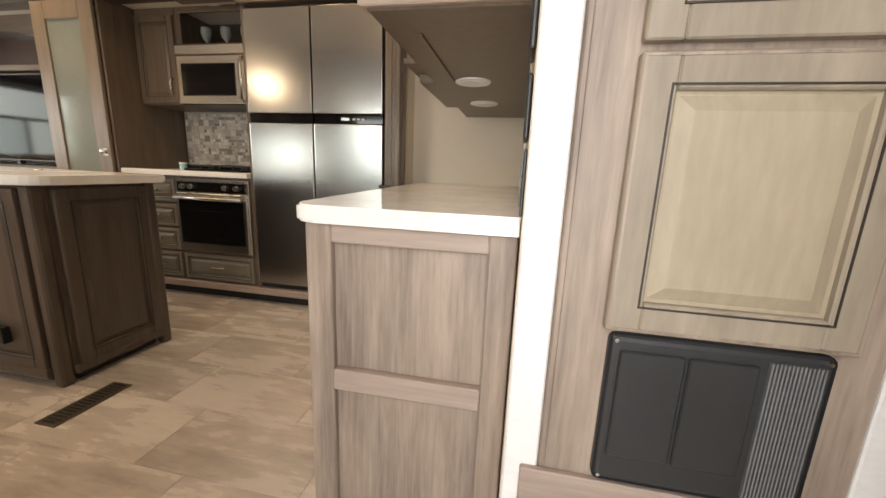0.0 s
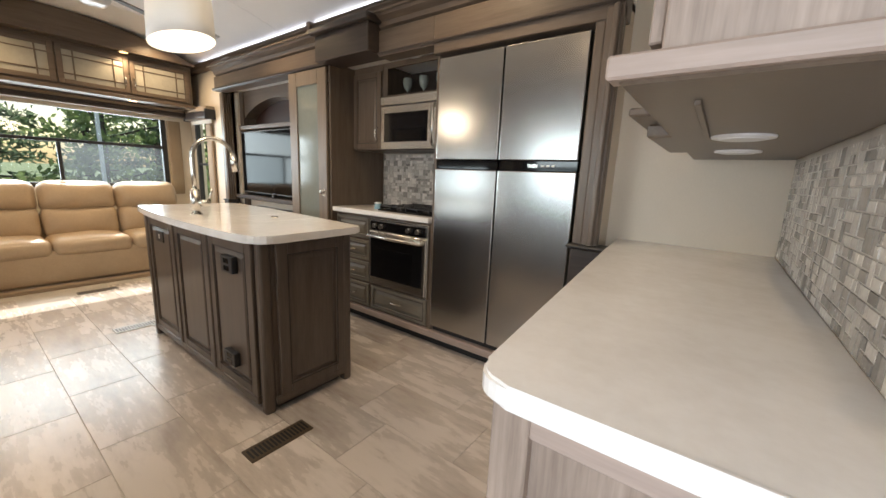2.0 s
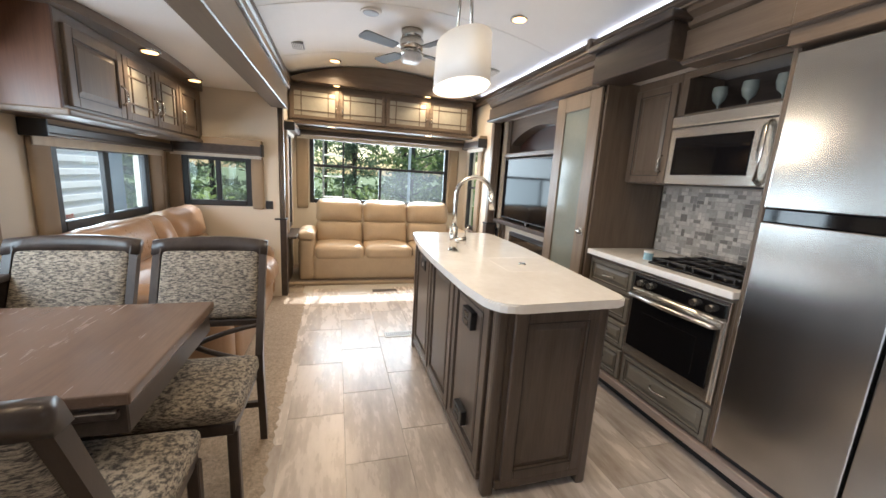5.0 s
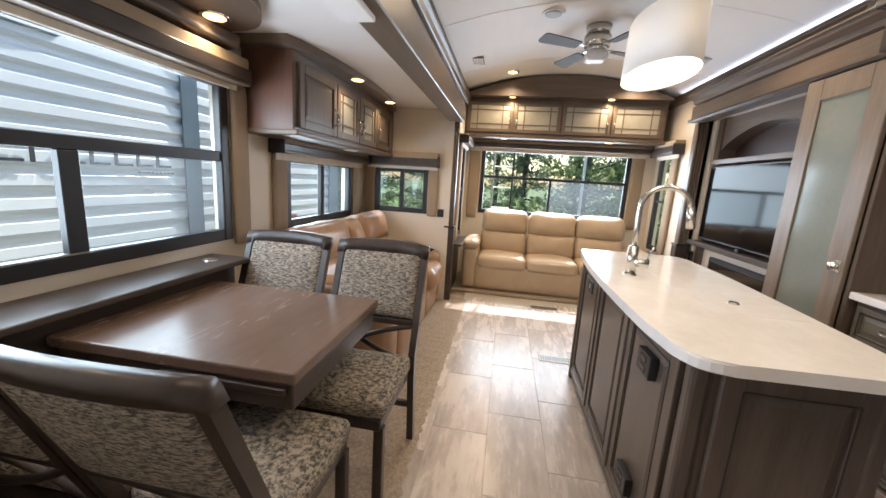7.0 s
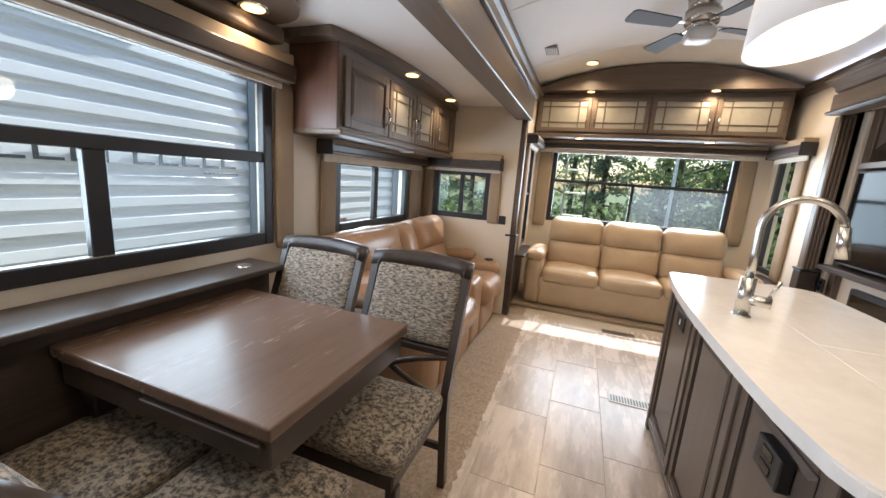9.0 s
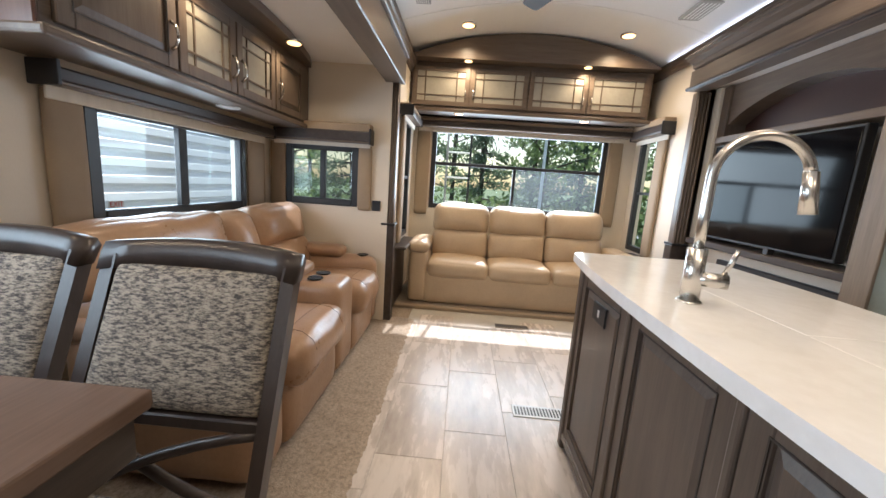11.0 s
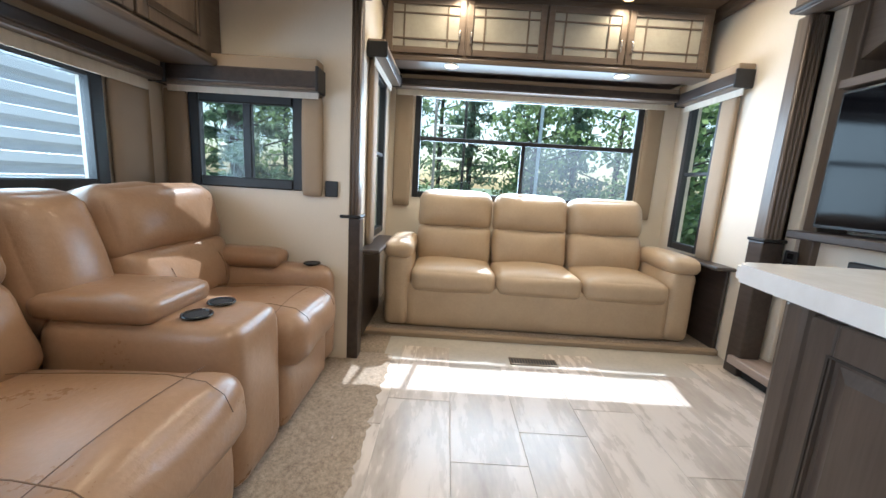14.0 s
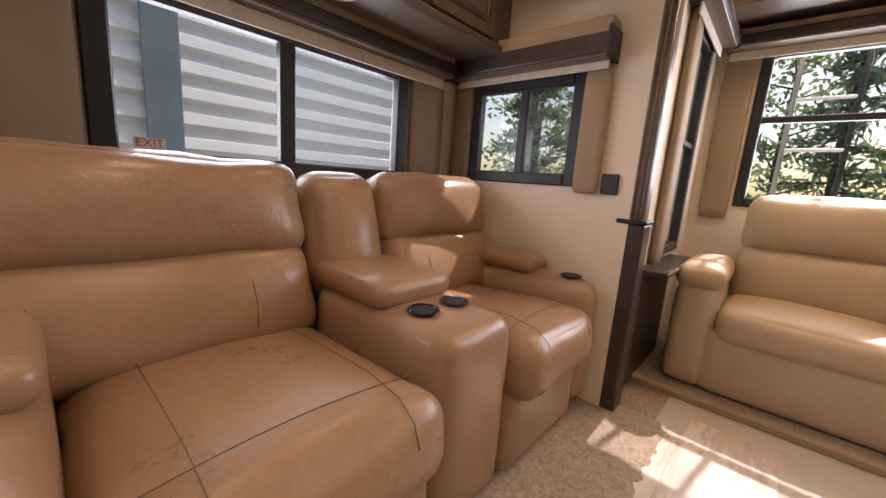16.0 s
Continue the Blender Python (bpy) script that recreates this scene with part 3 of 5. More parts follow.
bm = extrude(bmesh.new(), [(y, 2.40) for y in (0.06, 2.42)] + [(y, min(up(y) - 0.004, 2.41 + 0.24 * (1 - ((y - 1.24) / 1.2) ** 2))) for y in [2.42 - 2.36 * k / 20 for k in range(21)]], "x", -5.80, -5.57)
part("arched_fascia", bm, wood_y, t)


def can_light(x, y, z, r=0.045, power=5.0, lit=True, group="recessed lamps", tilt=None):
    t = thing("recessed_light", (x, y, z), "small round lit recessed lamp with warm lens" if lit else "round white lamp with its light off", "ceiling light", group)
    part("trim_ring", cyl(bmesh.new(), (x, y, z - 0.006), (x, y, z + 0.004), r * 1.25, r * 1.3, 24), steel_plain if lit else dim_lens, t)
    part("lens", cyl(bmesh.new(), (x, y, z - 0.010), (x, y, z - 0.005), r * 0.9, r, 24), bulb if lit else dim_lens, t)
    if lit and power:
        lamp("SPOT", "lamp_light", look((x, y, z - 0.03), (x, y, z - 1)), power, (1.0, 0.74, 0.44), cone=150, soft=0.04)
    return t


for y in (0.62, 1.76):
    can_light(-5.615, y, 2.398, 0.038, 9)
    can_light(-5.72, y - 0.06 if y < 1 else y + 0.06, 1.924, 0.042, 10)
for x, y in ((-5.33, 0.60), (-5.36, 2.0), (-3.49, 1.96), (-3.49, 0.6), (-1.5, 1.9), (-1.3, 0.7)):
    can_light(x, y, up(y) - 0.002, 0.055, 21)

# rear sofa
t = thing("sofa", (-5.7, 1.24, 0.03), "beige leather three-seat sofa with padded arms", "sofa")
part("base", pad(bmesh.new(), -5.98, -5.40, 0.34, 2.22, 0.035, 0.36, 0.03, (0.008, 0, 0), 9), pale_leather, t, smooth=True)
for k in range(3):
    y0, y1 = 0.36 + k * 0.613, 0.36 + (k + 1) * 0.613
    m = Matrix.Translation((-5.88, (y0 + y1) / 2, 0.44)) @ pose(0, 0, 0, 0, -12, 0)
    part("seat_cushion", pad(bmesh.new(), -5.92, -5.37, y0 + 0.003, y1 - 0.003, 0.30, 0.465, 0.06, (0.012, 0, 0.03), 12, 0.007, k), pale_leather, t, smooth=True)
    lo = part("back_cushion", pad(bmesh.new(), -0.11, 0.11, -0.302, 0.302, -0.02, 0.30, 0.07, (0.035, 0, 0.0), 12, 0.008, k + 5, m), pale_leather, t, smooth=True)
    part("pillow_top", pad(bmesh.new(), -0.10, 0.125, -0.304, 0.304, 0.25, 0.57, 0.09, (0.04, 0, 0.012), 12, 0.008, k + 9, m), pale_leather, lo, smooth=True)
for s, y0, y1 in ((0, 0.18, 0.36), (1, 2.2, 2.38)):
    a = part("arm", pad(bmesh.new(), -5.98, -5.39, y0, y1, 0.035, 0.55, 0.05, (0.006, 0.01, 0.01), 10, 0.004), pale_leather, t, smooth=True)
    part("arm_pad", pad(bmesh.new(), -5.95, -5.375, y0 - 0.015, y1 + 0.015, 0.53, 0.65, 0.055, (0.01, 0, 0.015), 10, 0.005, s), pale_leather, a, smooth=True)

t.matrix_basis = Matrix.Translation((0.07, 0, 0)) @ t.matrix_basis

# ---- kitchen wall ----
FY = 2.40
molding("kitchen_crown", FY + 0.06, 2.20, -1, -4.98, -0.72, 0.15, 0.11)
setting("kitchen_fascia", "dark wood fascia above the kitchen slide-out", "trim", [(-4.98, -2.95, FY - 0.02, FY + 0.1, 2.06, 2.21), (-2.34, -1.84, FY - 0.02, FY + 0.1, 2.04, 2.21), (-1.84, -0.72, FY - 0.02, FY + 0.1, 1.985, 2.21)], wood_x, 0.004)
setting("kitchen_fascia_bead", "dark rounded bead under the fascia", "trim", [(-4.98, -2.95, FY - 0.05, FY - 0.02, 2.06, 2.085), (-2.34, -0.72, FY - 0.04, FY - 0.02, 2.045, 2.065)], dark_wood, 0.008)
t = thing("hood_fascia", (-2.65, FY - 0.08, 2.05), "dark raised fascia box above the stove", "trim", kind="structure")
bx("box", dark_wood, t, -2.95, -2.34, FY - 0.12, FY + 0.1, 2.06, 2.25, 0.006)
bx("cap", dark_wood, t, -2.98, -2.31, FY - 0.16, FY + 0.1, 2.25, 2.295, 0.012, 2)

# fridge
t = thing("refrigerator", (-1.33, 2.7, 0.12), "large brushed stainless four-door refrigerator", "refrigerator")
bx("case", rubber, t, -1.80, -0.865, FY + 0.07, 2.98, 0.13, 1.975, 0.004)
for x0, x1 in ((-1.805, -1.345), (-1.335, -0.87)):
    for z0, z1, nm in ((0.165, 1.275, "lower_door"), (1.335, 1.962, "freezer_door")):
        part(nm, box(bmesh.new(), x0, x1, FY, FY + 0.068, z0, z1, 0.006, 2), steel, t)
    bx("hinge_strip", gloss_black, t, x0, x1, FY + 0.012, FY + 0.07, 1.278, 1.332, 0.002)
bx("badge", steel_plain, t, -1.15, -1.09, FY + 0.008, FY + 0.014, 1.295, 1.315, 0.001)
for k in range(3):
    bx("control_button", white_label, t, -1.07 + k * 0.03, -1.052 + k * 0.03, FY + 0.008, FY + 0.013, 1.30, 1.31, 0.001)
bx("kick_plate", black, t, -1.80, -0.87, FY + 0.03, FY + 0.07, 0.125, 0.165, 0.003)
setting("fridge_surround", "reeded dark wood trim beside the refrigerator", "trim", [(-0.852, -0.80, FY - 0.01, FY + 0.08, 0.12, 2.04), (-0.80, -0.72, FY - 0.03, FY + 0.02, 0.12, 2.04), (-0.765, -0.735, FY - 0.055, FY - 0.03, 0.12, 2.04), (-1.84, -1.812, FY + 0.02, FY + 0.3, 0.12, 2.04)], wood, 0.008)
setting("fridge_post", "dark sleeve at the foot of the refrigerator trim", "trim", [(-0.84, -0.68, FY - 0.07, FY + 0.03, -0.004, 0.89)], dark_wood, 0.008)
setting("fridge_post_cap", "black cap of the post sleeve", "trim", [(-0.86, -0.66, FY - 0.09, FY + 0.04, 0.89, 0.908)], black, 0.006)

# base cabinet, oven, counter
t = thing("base_cabinet", (-2.35, 2.7, 0.12), "glazed grey kitchen base cabinet with drawers", "cabinet")
bx("body", wood, t, -2.895, -1.842, FY + 0.03, 2.98, 0.12, 0.90, 0.003)
for z0, z1 in ((0.71, 0.875), (0.53, 0.69), (0.35, 0.51), (0.14, 0.33)):
    m = facing(-2.87, FY + 0.03, z0, "-y")
    cab_door(t, m, 0.40, z1 - z0, olive_wood, olive_wood, (0.2, (z1 - z0) / 2, 0.11, False), 0.03, "drawer")
cab_door(t, facing(-2.44, FY + 0.03, 0.14, "-y"), 0.585, 0.19, olive_wood, olive_wood, (0.29, 0.1, 0.12, False), 0.03, "drawer")
t = thing("oven", (-2.15, FY + 0.1, 0.34), "black glass built-in gas oven with steel trim", "oven")
bx("body", steel_plain, t, -2.45, -1.85, FY + 0.005, FY + 0.03, 0.345, 0.885, 0.004)
bx("control_panel", gloss_black, t, -2.43, -1.87, FY - 0.006, FY + 0.006, 0.795, 0.865, 0.003)
for x in (-2.37, -2.30, -2.02, -1.93):
    part("knob", cyl(bmesh.new(), (x, FY - 0.006, 0.83), (x, FY - 0.032, 0.83), 0.021, 0.017, 20), steel_plain, t)
d = bx("door", steel_plain, t, -2.44, -1.86, FY - 0.012, FY + 0.006, 0.36, 0.785, 0.005)
bx("glass", gloss_black, d, -2.415, -1.885, FY - 0.016, FY - 0.011, 0.42, 0.735, 0.002)
bx("window", gloss_black, d, -2.33, -1.97, FY - 0.018, FY - 0.0155, 0.46, 0.66, 0.001)
bm = tube(bmesh.new(), [(-2.42, FY - 0.012, 0.752), (-2.415, FY - 0.045, 0.752), (-2.15, FY - 0.06, 0.752), (-1.885, FY - 0.045, 0.752), (-1.88, FY - 0.012, 0.752)], 0.013, 10)
part("handle", bm, steel_plain, d, "", True)
t = thing("kitchen_countertop", (-2.37, 2.7, 0.9), "white solid-surface kitchen countertop", "countertop")
bx("slab", quartz, t, -2.897, -1.842, FY - 0.015, 2.985, 0.902, 0.94, 0.006, 2)
t = thing("cooktop", (-2.12, 2.66, 0.94), "black gas cooktop with cast grates", "cooktop")
bx("pan", gloss_black, t, -2.42, -1.87, FY + 0.06, 2.92, 0.94, 0.955, 0.004)
for x in (-2.28, -2.01):
    for y in (2.56, 2.8):
        part("burner", cyl(bmesh.new(), (x, y, 0.955), (x, y, 0.968), 0.04, 0.03, 16), black, t)
for x0, x1 in ((-2.41, -2.15), (-2.14, -1.88)):
    bm = bmesh.new()
    for k in range(4):
        y = 2.48 + k * 0.13
        box(bm, x0, x1, y - 0.005, y + 0.005, 0.972, 0.985, 0.002)
    for k in range(3):
        x = x0 + 0.02 + k * (x1 - x0 - 0.04) / 2
        box(bm, x - 0.005, x + 0.005, 2.46, 2.9, 0.957, 0.981, 0.002)
    part("grate", bm, black, t)
t = thing("candle_jar", (-2.5, 2.6, 0.94), "small blue glass jar on the counter", "jar")
part("jar", cyl(bmesh.new(), (-2.52, 2.56, 0.94), (-2.52, 2.56, 0.985), 0.03, 0.028, 20), mat("pale_blue_glass", (0.25, 0.42, 0.5), 0.15), t)
part("lid", cyl(bmesh.new(), (-2.52, 2.56, 0.985), (-2.52, 2.56, 0.995), 0.031, 0.029, 20), white_label, t)


def mosaic_wall(name, axis, at, a0, a1, z0, z1, s, seed, label):
    rnd_ = random.Random(seed)
    vs, fs = [], []
    g, c = 0.0015, 0.026

    def tile(p, q, r, u, h):
        i = len(vs)
        for d in (0.001, h):
            for a, z in ((p, r), (q, r), (q, u), (p, u)):
                ins = 0 if d == 0.001 else 0.0012
                a2 = a + ins * (1 if a == p else -1)
                z2 = z + ins * (1 if z == r else -1)
                vs.append((at + s * d, a2, z2) if axis == "x" else (a2, at + s * d, z2))
        fs.append((i + 4, i + 5, i + 6, i + 7))
        for k in range(4):
            fs.append((i + k, i + (k + 1) % 4, i + 4 + (k + 1) % 4, i + 4 + k))
    nz, na = int((z1 - z0) / c), int((a1 - a0) / c)
    used = set()
    for j in range(nz):
        for i in range(na):
            if (i, j) in used:
                continue
            w, h = rnd_.choice(((1, 1), (2, 1), (2, 2), (1, 2), (2, 1), (1, 1)))
            if i + w > na or (i + 1, j) in used:
                w = 1
            if j + h > nz:
                h = 1
            if w == 2 and h == 2 and (i + 1, j + 1) in used:
                h = 1
            for a in range(w):
                for b in range(h):
                    used.add((i + a, j + b))
            tile(a0 + i * c + g, a0 + (i + w) * c - g, z0 + j * c + g, z0 + (j + h) * c - g, 0.004 + rnd_.random() * 0.002)
    me = bpy.data.meshes.new(name)
    me.from_pydata(vs, [], fs)
    me.materials.append(mosaic)
    ob = tagged(new(name, me), label, "backsplash", kind="stuff")
    setting(name + "_grout", "pale grout behind the mosaic", "backsplash",
            [(min(at, at + s * 0.0025), max(at, at + s * 0.0025), a0, a1, z0, z1)] if axis == "x" else [(a0, a1, min(at, at + s * 0.0025), max(at, at + s * 0.0025), z0, z1)], grout)
    return ob


mosaic_wall("backsplash_stove", "y", 2.985, -2.89, -1.85, 0.942, 1.42, -1, 3, "grey and cream mosaic tile backsplash behind the stove")

t = thing("microwave", (-2.29, 2.8, 1.46), "stainless over-the-range microwave with black window", "microwave")
bx("body", black, t, -2.54, -1.90, 2.62, 2.98, 1.42, 1.822, 0.004)
bx("door", steel_plain, t, -2.54, -1.90, 2.60, 2.62, 1.425, 1.755, 0.006, 2)
bx("window", gloss_black, t, -2.50, -2.05, 2.594, 2.602, 1.48, 1.70, 0.004)
bx("vent_strip", steel_plain, t, -2.54, -1.90, 2.592, 2.62, 1.76, 1.825, 0.006, 2)
part("handle", tube(bmesh.new(), [(-1.98, 2.6, 1.44), (-1.98, 2.565, 1.46), (-1.975, 2.552, 1.58), (-1.98, 2.565, 1.71), (-1.98, 2.6, 1.735)], 0.013, 10), steel_plain, t, "", True)
t = thing("wall_cabinet", (-2.5, 2.8, 1.42), "dark wood wall cabinet beside the microwave", "cabinet")
bx("body", wood, t, -2.895, -2.545, 2.63, 2.98, 1.42, 2.085, 0.003)
cab_door(t, facing(-2.885, 2.63, 1.43, "-y"), 0.33, 0.60, wood, wood, (0.295, 0.12, 0.1, True), 0.05)
t = thing("open_shelf", (-2.25, 2.8, 1.83), "dark open shelf above the microwave with glassware", "shelf")
bx("back", dark_wood, t, -2.543, -1.845, 2.95, 2.98, 1.827, 2.08, 0.002)
bx("board", wood_x, t, -2.543, -1.845, 2.63, 2.95, 1.827, 1.842, 0.002)
bx("top_rail", wood_x, t, -2.543, -1.845, 2.63, 2.65, 2.045, 2.085, 0.002)
bx("side_rail", wood, t, -2.543, -2.50, 2.63, 2.65, 1.842, 2.045, 0.002)
for k, x in enumerate((-2.42, -2.25, -2.08, -1.96)):
    g = thing("glass_bowl", (x, 2.8, 1.842), "clear stemmed glass on the open shelf", "glass", "glasses on the shelf")
    bm = bmesh.new()
    prof = [(0.03, 0), (0.005, 0.01), (0.005, 0.05), (0.03, 0.075), (0.04, 0.11), (0.036, 0.15)]
    rings = [[bm.verts.new((x + r * math.cos(a), 2.78 + r * math.sin(a), 1.843 + z)) for a in [math.pi * j / 8 for j in range(16)]] for r, z in prof]
    for a, b in zip(rings, rings[1:]):
        for j in range(16):
            bm.faces.new((a[j], a[(j + 1) % 16], b[(j + 1) % 16], b[j]))
    part("bowl", bm, frost, g, "", True)
can_light(-2.2, 2.6, 2.088, 0.05, 0, False)

# pantry and media wall
t = thing("pantry_cabinet", (-3.15, 2.7, 0.12), "tall dark wood pantry with a frosted glass door", "cabinet")
bx("side", wood, t, -2.92, -2.898, FY - 0.02, 2.985, 0.12, 2.085, 0.003)
bx("side", wood, t, -3.48, -3.46, FY - 0.02, 2.985, 0.12, 2.085, 0.003)
bx("back", wood, t, -3.46, -2.92, 2.96, 2.985, 0.12, 2.085, 0.003)
bx("plinth", wood_x, t, -3.46, -2.92, FY, FY + 0.03, 0.12, 0.2, 0.003)
m = facing(-3.455, FY - 0.02, 0.2, "-y")
d = part("door", door_frame(0.53, 1.85, 0.115, 0.024, m), pantry_wood, t, "lighter glazed brown door frame")
bx("pane", frost, d, -3.345, -3.035, FY - 0.032, FY - 0.026, 0.28, 1.97, 0.001, 1, "frosted glass pane")
part("knob", cyl(bmesh.new(), (-2.965, FY - 0.04, 1.05), (-2.965, FY - 0.075, 1.05), 0.012, 0.022, 16), steel_plain, d, "chrome knob", True)
bx("latch_plate", steel_plain, d, -2.985, -2.945, FY - 0.048, FY - 0.043, 1.02, 1.08, 0.002)

t = thing("media_wall", (-4.2, 2.75, 0.12), "dark wood media wall with arched niche and cream panels", "media wall", kind="structure")
bx("back", plaster, t, -4.96, -3.482, 2.78, 2.985, 0.12, 2.085, 0.003)
bx("stile", wood, t, -4.89, -4.81, FY + 0.20, FY + 0.37, 0.12, 2.085, 0.004)
bx("outer_panel", plaster, t, -4.965, -4.89, FY + 0.18, FY + 0.37, 0.12, 2.085, 0.004)
bx("stile", wood, t, -3.56, -3.482, FY + 0.20, FY + 0.37, 0.12, 2.085, 0.004)
bm = bmesh.new()
ar = [(-4.81 + 1.25 * k / 14, 1.80 + 0.17 * math.sin(math.pi * k / 14) ** 0.8) for k in range(15)]
extrude(bm, [(-4.81, 2.085)] + [(-3.56, 2.085)] + ar[::-1], "y", FY + 0.22, FY + 0.37)
part("arched_header", bm, wood_x, t)
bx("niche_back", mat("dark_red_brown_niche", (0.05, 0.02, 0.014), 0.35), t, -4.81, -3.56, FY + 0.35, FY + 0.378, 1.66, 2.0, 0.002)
bx("shelf", wood_x, t, -4.82, -3.55, FY + 0.15, FY + 0.37, 1.655, 1.70, 0.004)
bx("mantel", dark_wood, t, -4.88, -3.49, FY + 0.10, FY + 0.37, 0.88, 0.925, 0.006)
bx("lower_panel", plaster, t, -4.888, -3.49, FY + 0.24, FY + 0.37, 0.12, 0.88, 0.004)
t = thing("electric_fireplace", (-4.1, FY + 0.2, 0.35), "black glass electric fireplace with silver logs", "fireplace")
bx("frame", black, t, -4.62, -3.68, FY + 0.2, FY + 0.24, 0.38, 0.80, 0.006)
bx("glass", gloss_black, t, -4.58, -3.72, FY + 0.19, FY + 0.201, 0.42, 0.76, 0.003)
for k in range(4):
    part("ember_strip", tube(bmesh.new(), [(-4.5 + k * 0.2, FY + 0.186, 0.50), (-4.42 + k * 0.2, FY + 0.183, 0.53), (-4.3 + k * 0.2, FY + 0.186, 0.51)], 0.012, 8), white_label, t, "", True)
t = thing("television", (-4.26, FY + 0.18, 0.95), "large black flat-screen television", "television")
bx("case", black, t, -4.80, -3.72, FY + 0.16, FY + 0.21, 0.95, 1.64, 0.006, 2)
bx("screen", tv_glass, t, -4.785, -3.735, FY + 0.155, FY + 0.161, 0.968, 1.625, 0.001)
bx("stand", black, t, -4.12, -4.08, FY + 0.12, FY + 0.16, 0.926, 0.96, 0.003)
outlet(-4.87, FY + 0.16, 0.75, "-y", 0.08, 0.11)
can_light(-4.4, FY + 0.05, 2.088, 0.05, 0, False)

# ---- island ----
t = thing("kitchen_island", (-2.7, 1.5, 0), "dark stained wood kitchen island with framed panels", "kitchen island")
IX0, IX1, IY0, IY1 = -3.43, -1.915, 1.25, 1.735
body = [(IX0, IY0), (IX1 - 0.05, IY0), (IX1, IY0 + 0.05), (IX1, IY1), (IX0, IY1 + 0.1)]
part("body", extrude(bmesh.new(), body, "z", 0.05, 0.895), isl_wood, t)
part("plinth", extrude(bmesh.new(), [(IX0 + 0.03, IY0 + 0.03), (IX1 - 0.07, IY0 + 0.03), (IX1 - 0.03, IY0 + 0.07), (IX1 - 0.03, IY1 - 0.03), (IX0 + 0.03, IY1 + 0.05)], "z", -0.003, 0.05), dark_wood, t)
w3 = (IX1 - 0.05 - IX0) / 3
for k in range(3):
    x0 = IX0 + k * w3
    cab_door(t, facing(x0 + 0.012, IY0, 0.075, "-y"), w3 - 0.024, 0.80, isl_wood, isl_wood, None, 0.06, "side_panel")
    bx("pilaster", isl_wood, t, x0 - 0.012, x0 + 0.012, IY0 - 0.028, IY0, 0.06, 0.893, 0.006, 2)
cab_door(t, facing(IX1, IY0 + 0.065, 0.075, "+x"), IY1 - IY0 - 0.08, 0.80, isl_wood, isl_wood, None, 0.06, "end_panel")
bx("corner_post", isl_wood, t, IX1 - 0.048, IX1 + 0.004, IY0 - 0.012, IY0 + 0.045, -0.002, 0.893, 0.014, 2)
bx("corner_post", isl_wood, t, IX1 - 0.03, IX1 + 0.026, IY1 - 0.03, IY1 + 0.02, -0.002, 0.893, 0.012, 2)
bx("corner_post", isl_wood, t, IX0 - 0.02, IX0 + 0.03, IY0 - 0.03, IY0 + 0.03, -0.002, 0.893, 0.012, 2)
bx("base_rail", isl_wood, t, IX0, IX1 - 0.05, IY0 - 0.026, IY0, 0.045, 0.085, 0.006, 2)
bx("base_rail", isl_wood, t, IX1, IX1 + 0.022, IY0 + 0.04, IY1, 0.045, 0.085, 0.006, 2)


def rounded(pts, r, n=6):
    out = []
    for i, p in enumerate(pts):
        p, a, b = Vector(p), Vector(pts[i - 1]), Vector(pts[(i + 1) % len(pts)])
        rr = r[i]
        if rr <= 0:
            out.append(tuple(p))
            continue
        u, v = (a - p).normalized() * rr, (b - p).normalized() * rr
        for k in range(n + 1):
            s = k / n
            out.append(tuple(p + u * (1 - s) ** 2 + v * s ** 2))
    return out


t = thing("island_countertop", (-2.7, 1.55, 0.895), "white solid-surface island top with a bowed edge", "countertop")
near = [(x, 1.15 + 0.075 * abs((x + 2.5) / 1.09) ** 2.2) for x in [-3.59 + 1.5 * k / 10 for k in range(11)]]
outline = rounded(near + [(-1.82, 1.19), (-1.84, 1.80), (-3.0, 1.90), (-3.60, 1.90)], [0.03] + [0] * 10 + [0.11, 0.05, 0.2, 0.1])
bm = extrude(bmesh.new(), outline, "z", 0.892, 0.93)
es = [e for e in bm.edges if abs(e.verts[0].co.z - e.verts[1].co.z) < 1e-5]
bmesh.ops.bevel(bm, geom=es, offset=0.006, segments=2, affect="EDGES")
part("slab", bm, quartz, t)
part("sink_cover", box(bmesh.new(), -3.12, -2.62, 1.47, 1.83, 0.9285, 0.9308, 0.0005), quartz, t, "flush white sink cover")
part("sink_cover", box(bmesh.new(), -2.61, -2.3, 1.47, 1.8, 0.9285, 0.9307, 0.0005), quartz, t, "flush white sink cover")
outlet(-2.165, IY0 - 0.02, 0.75, "-y", 0.12, 0.085, True, None, "black pop-out outlet on the island", 0.03)
outlet(-2.20, IY0 - 0.02, 0.235, "-y", 0.12, 0.075, True, None, "black pop-out outlet on the island", 0.03)
island_switch = outlet(-3.185, IY0 - 0.012, 0.757, "-y", 0.13, 0.075, False, None, "black plate with a white rocker switch on the island")
bx("rocker", white_label, island_switch, -3.192, -3.178, IY0 - 0.0265, IY0 - 0.023, 0.743, 0.771, 0.001, 1, "small white rocker")
t = thing("faucet", (-2.832, 1.33, 0.93), "tall brushed nickel gooseneck kitchen faucet", "faucet")
fx, fy = -2.832, 1.33
part("flange", cyl(bmesh.new(), (fx, fy, 0.9305), (fx, fy, 0.936), 0.034, 0.031, 28), steel_plain, t, "", True)
part("base", cyl(bmesh.new(), (fx, fy, 0.936), (fx, fy, 1.085), 0.0255, 0.0245, 28), steel_plain, t, "", True)
FR = 0.112
dirx, diry = 0.17, 0.985
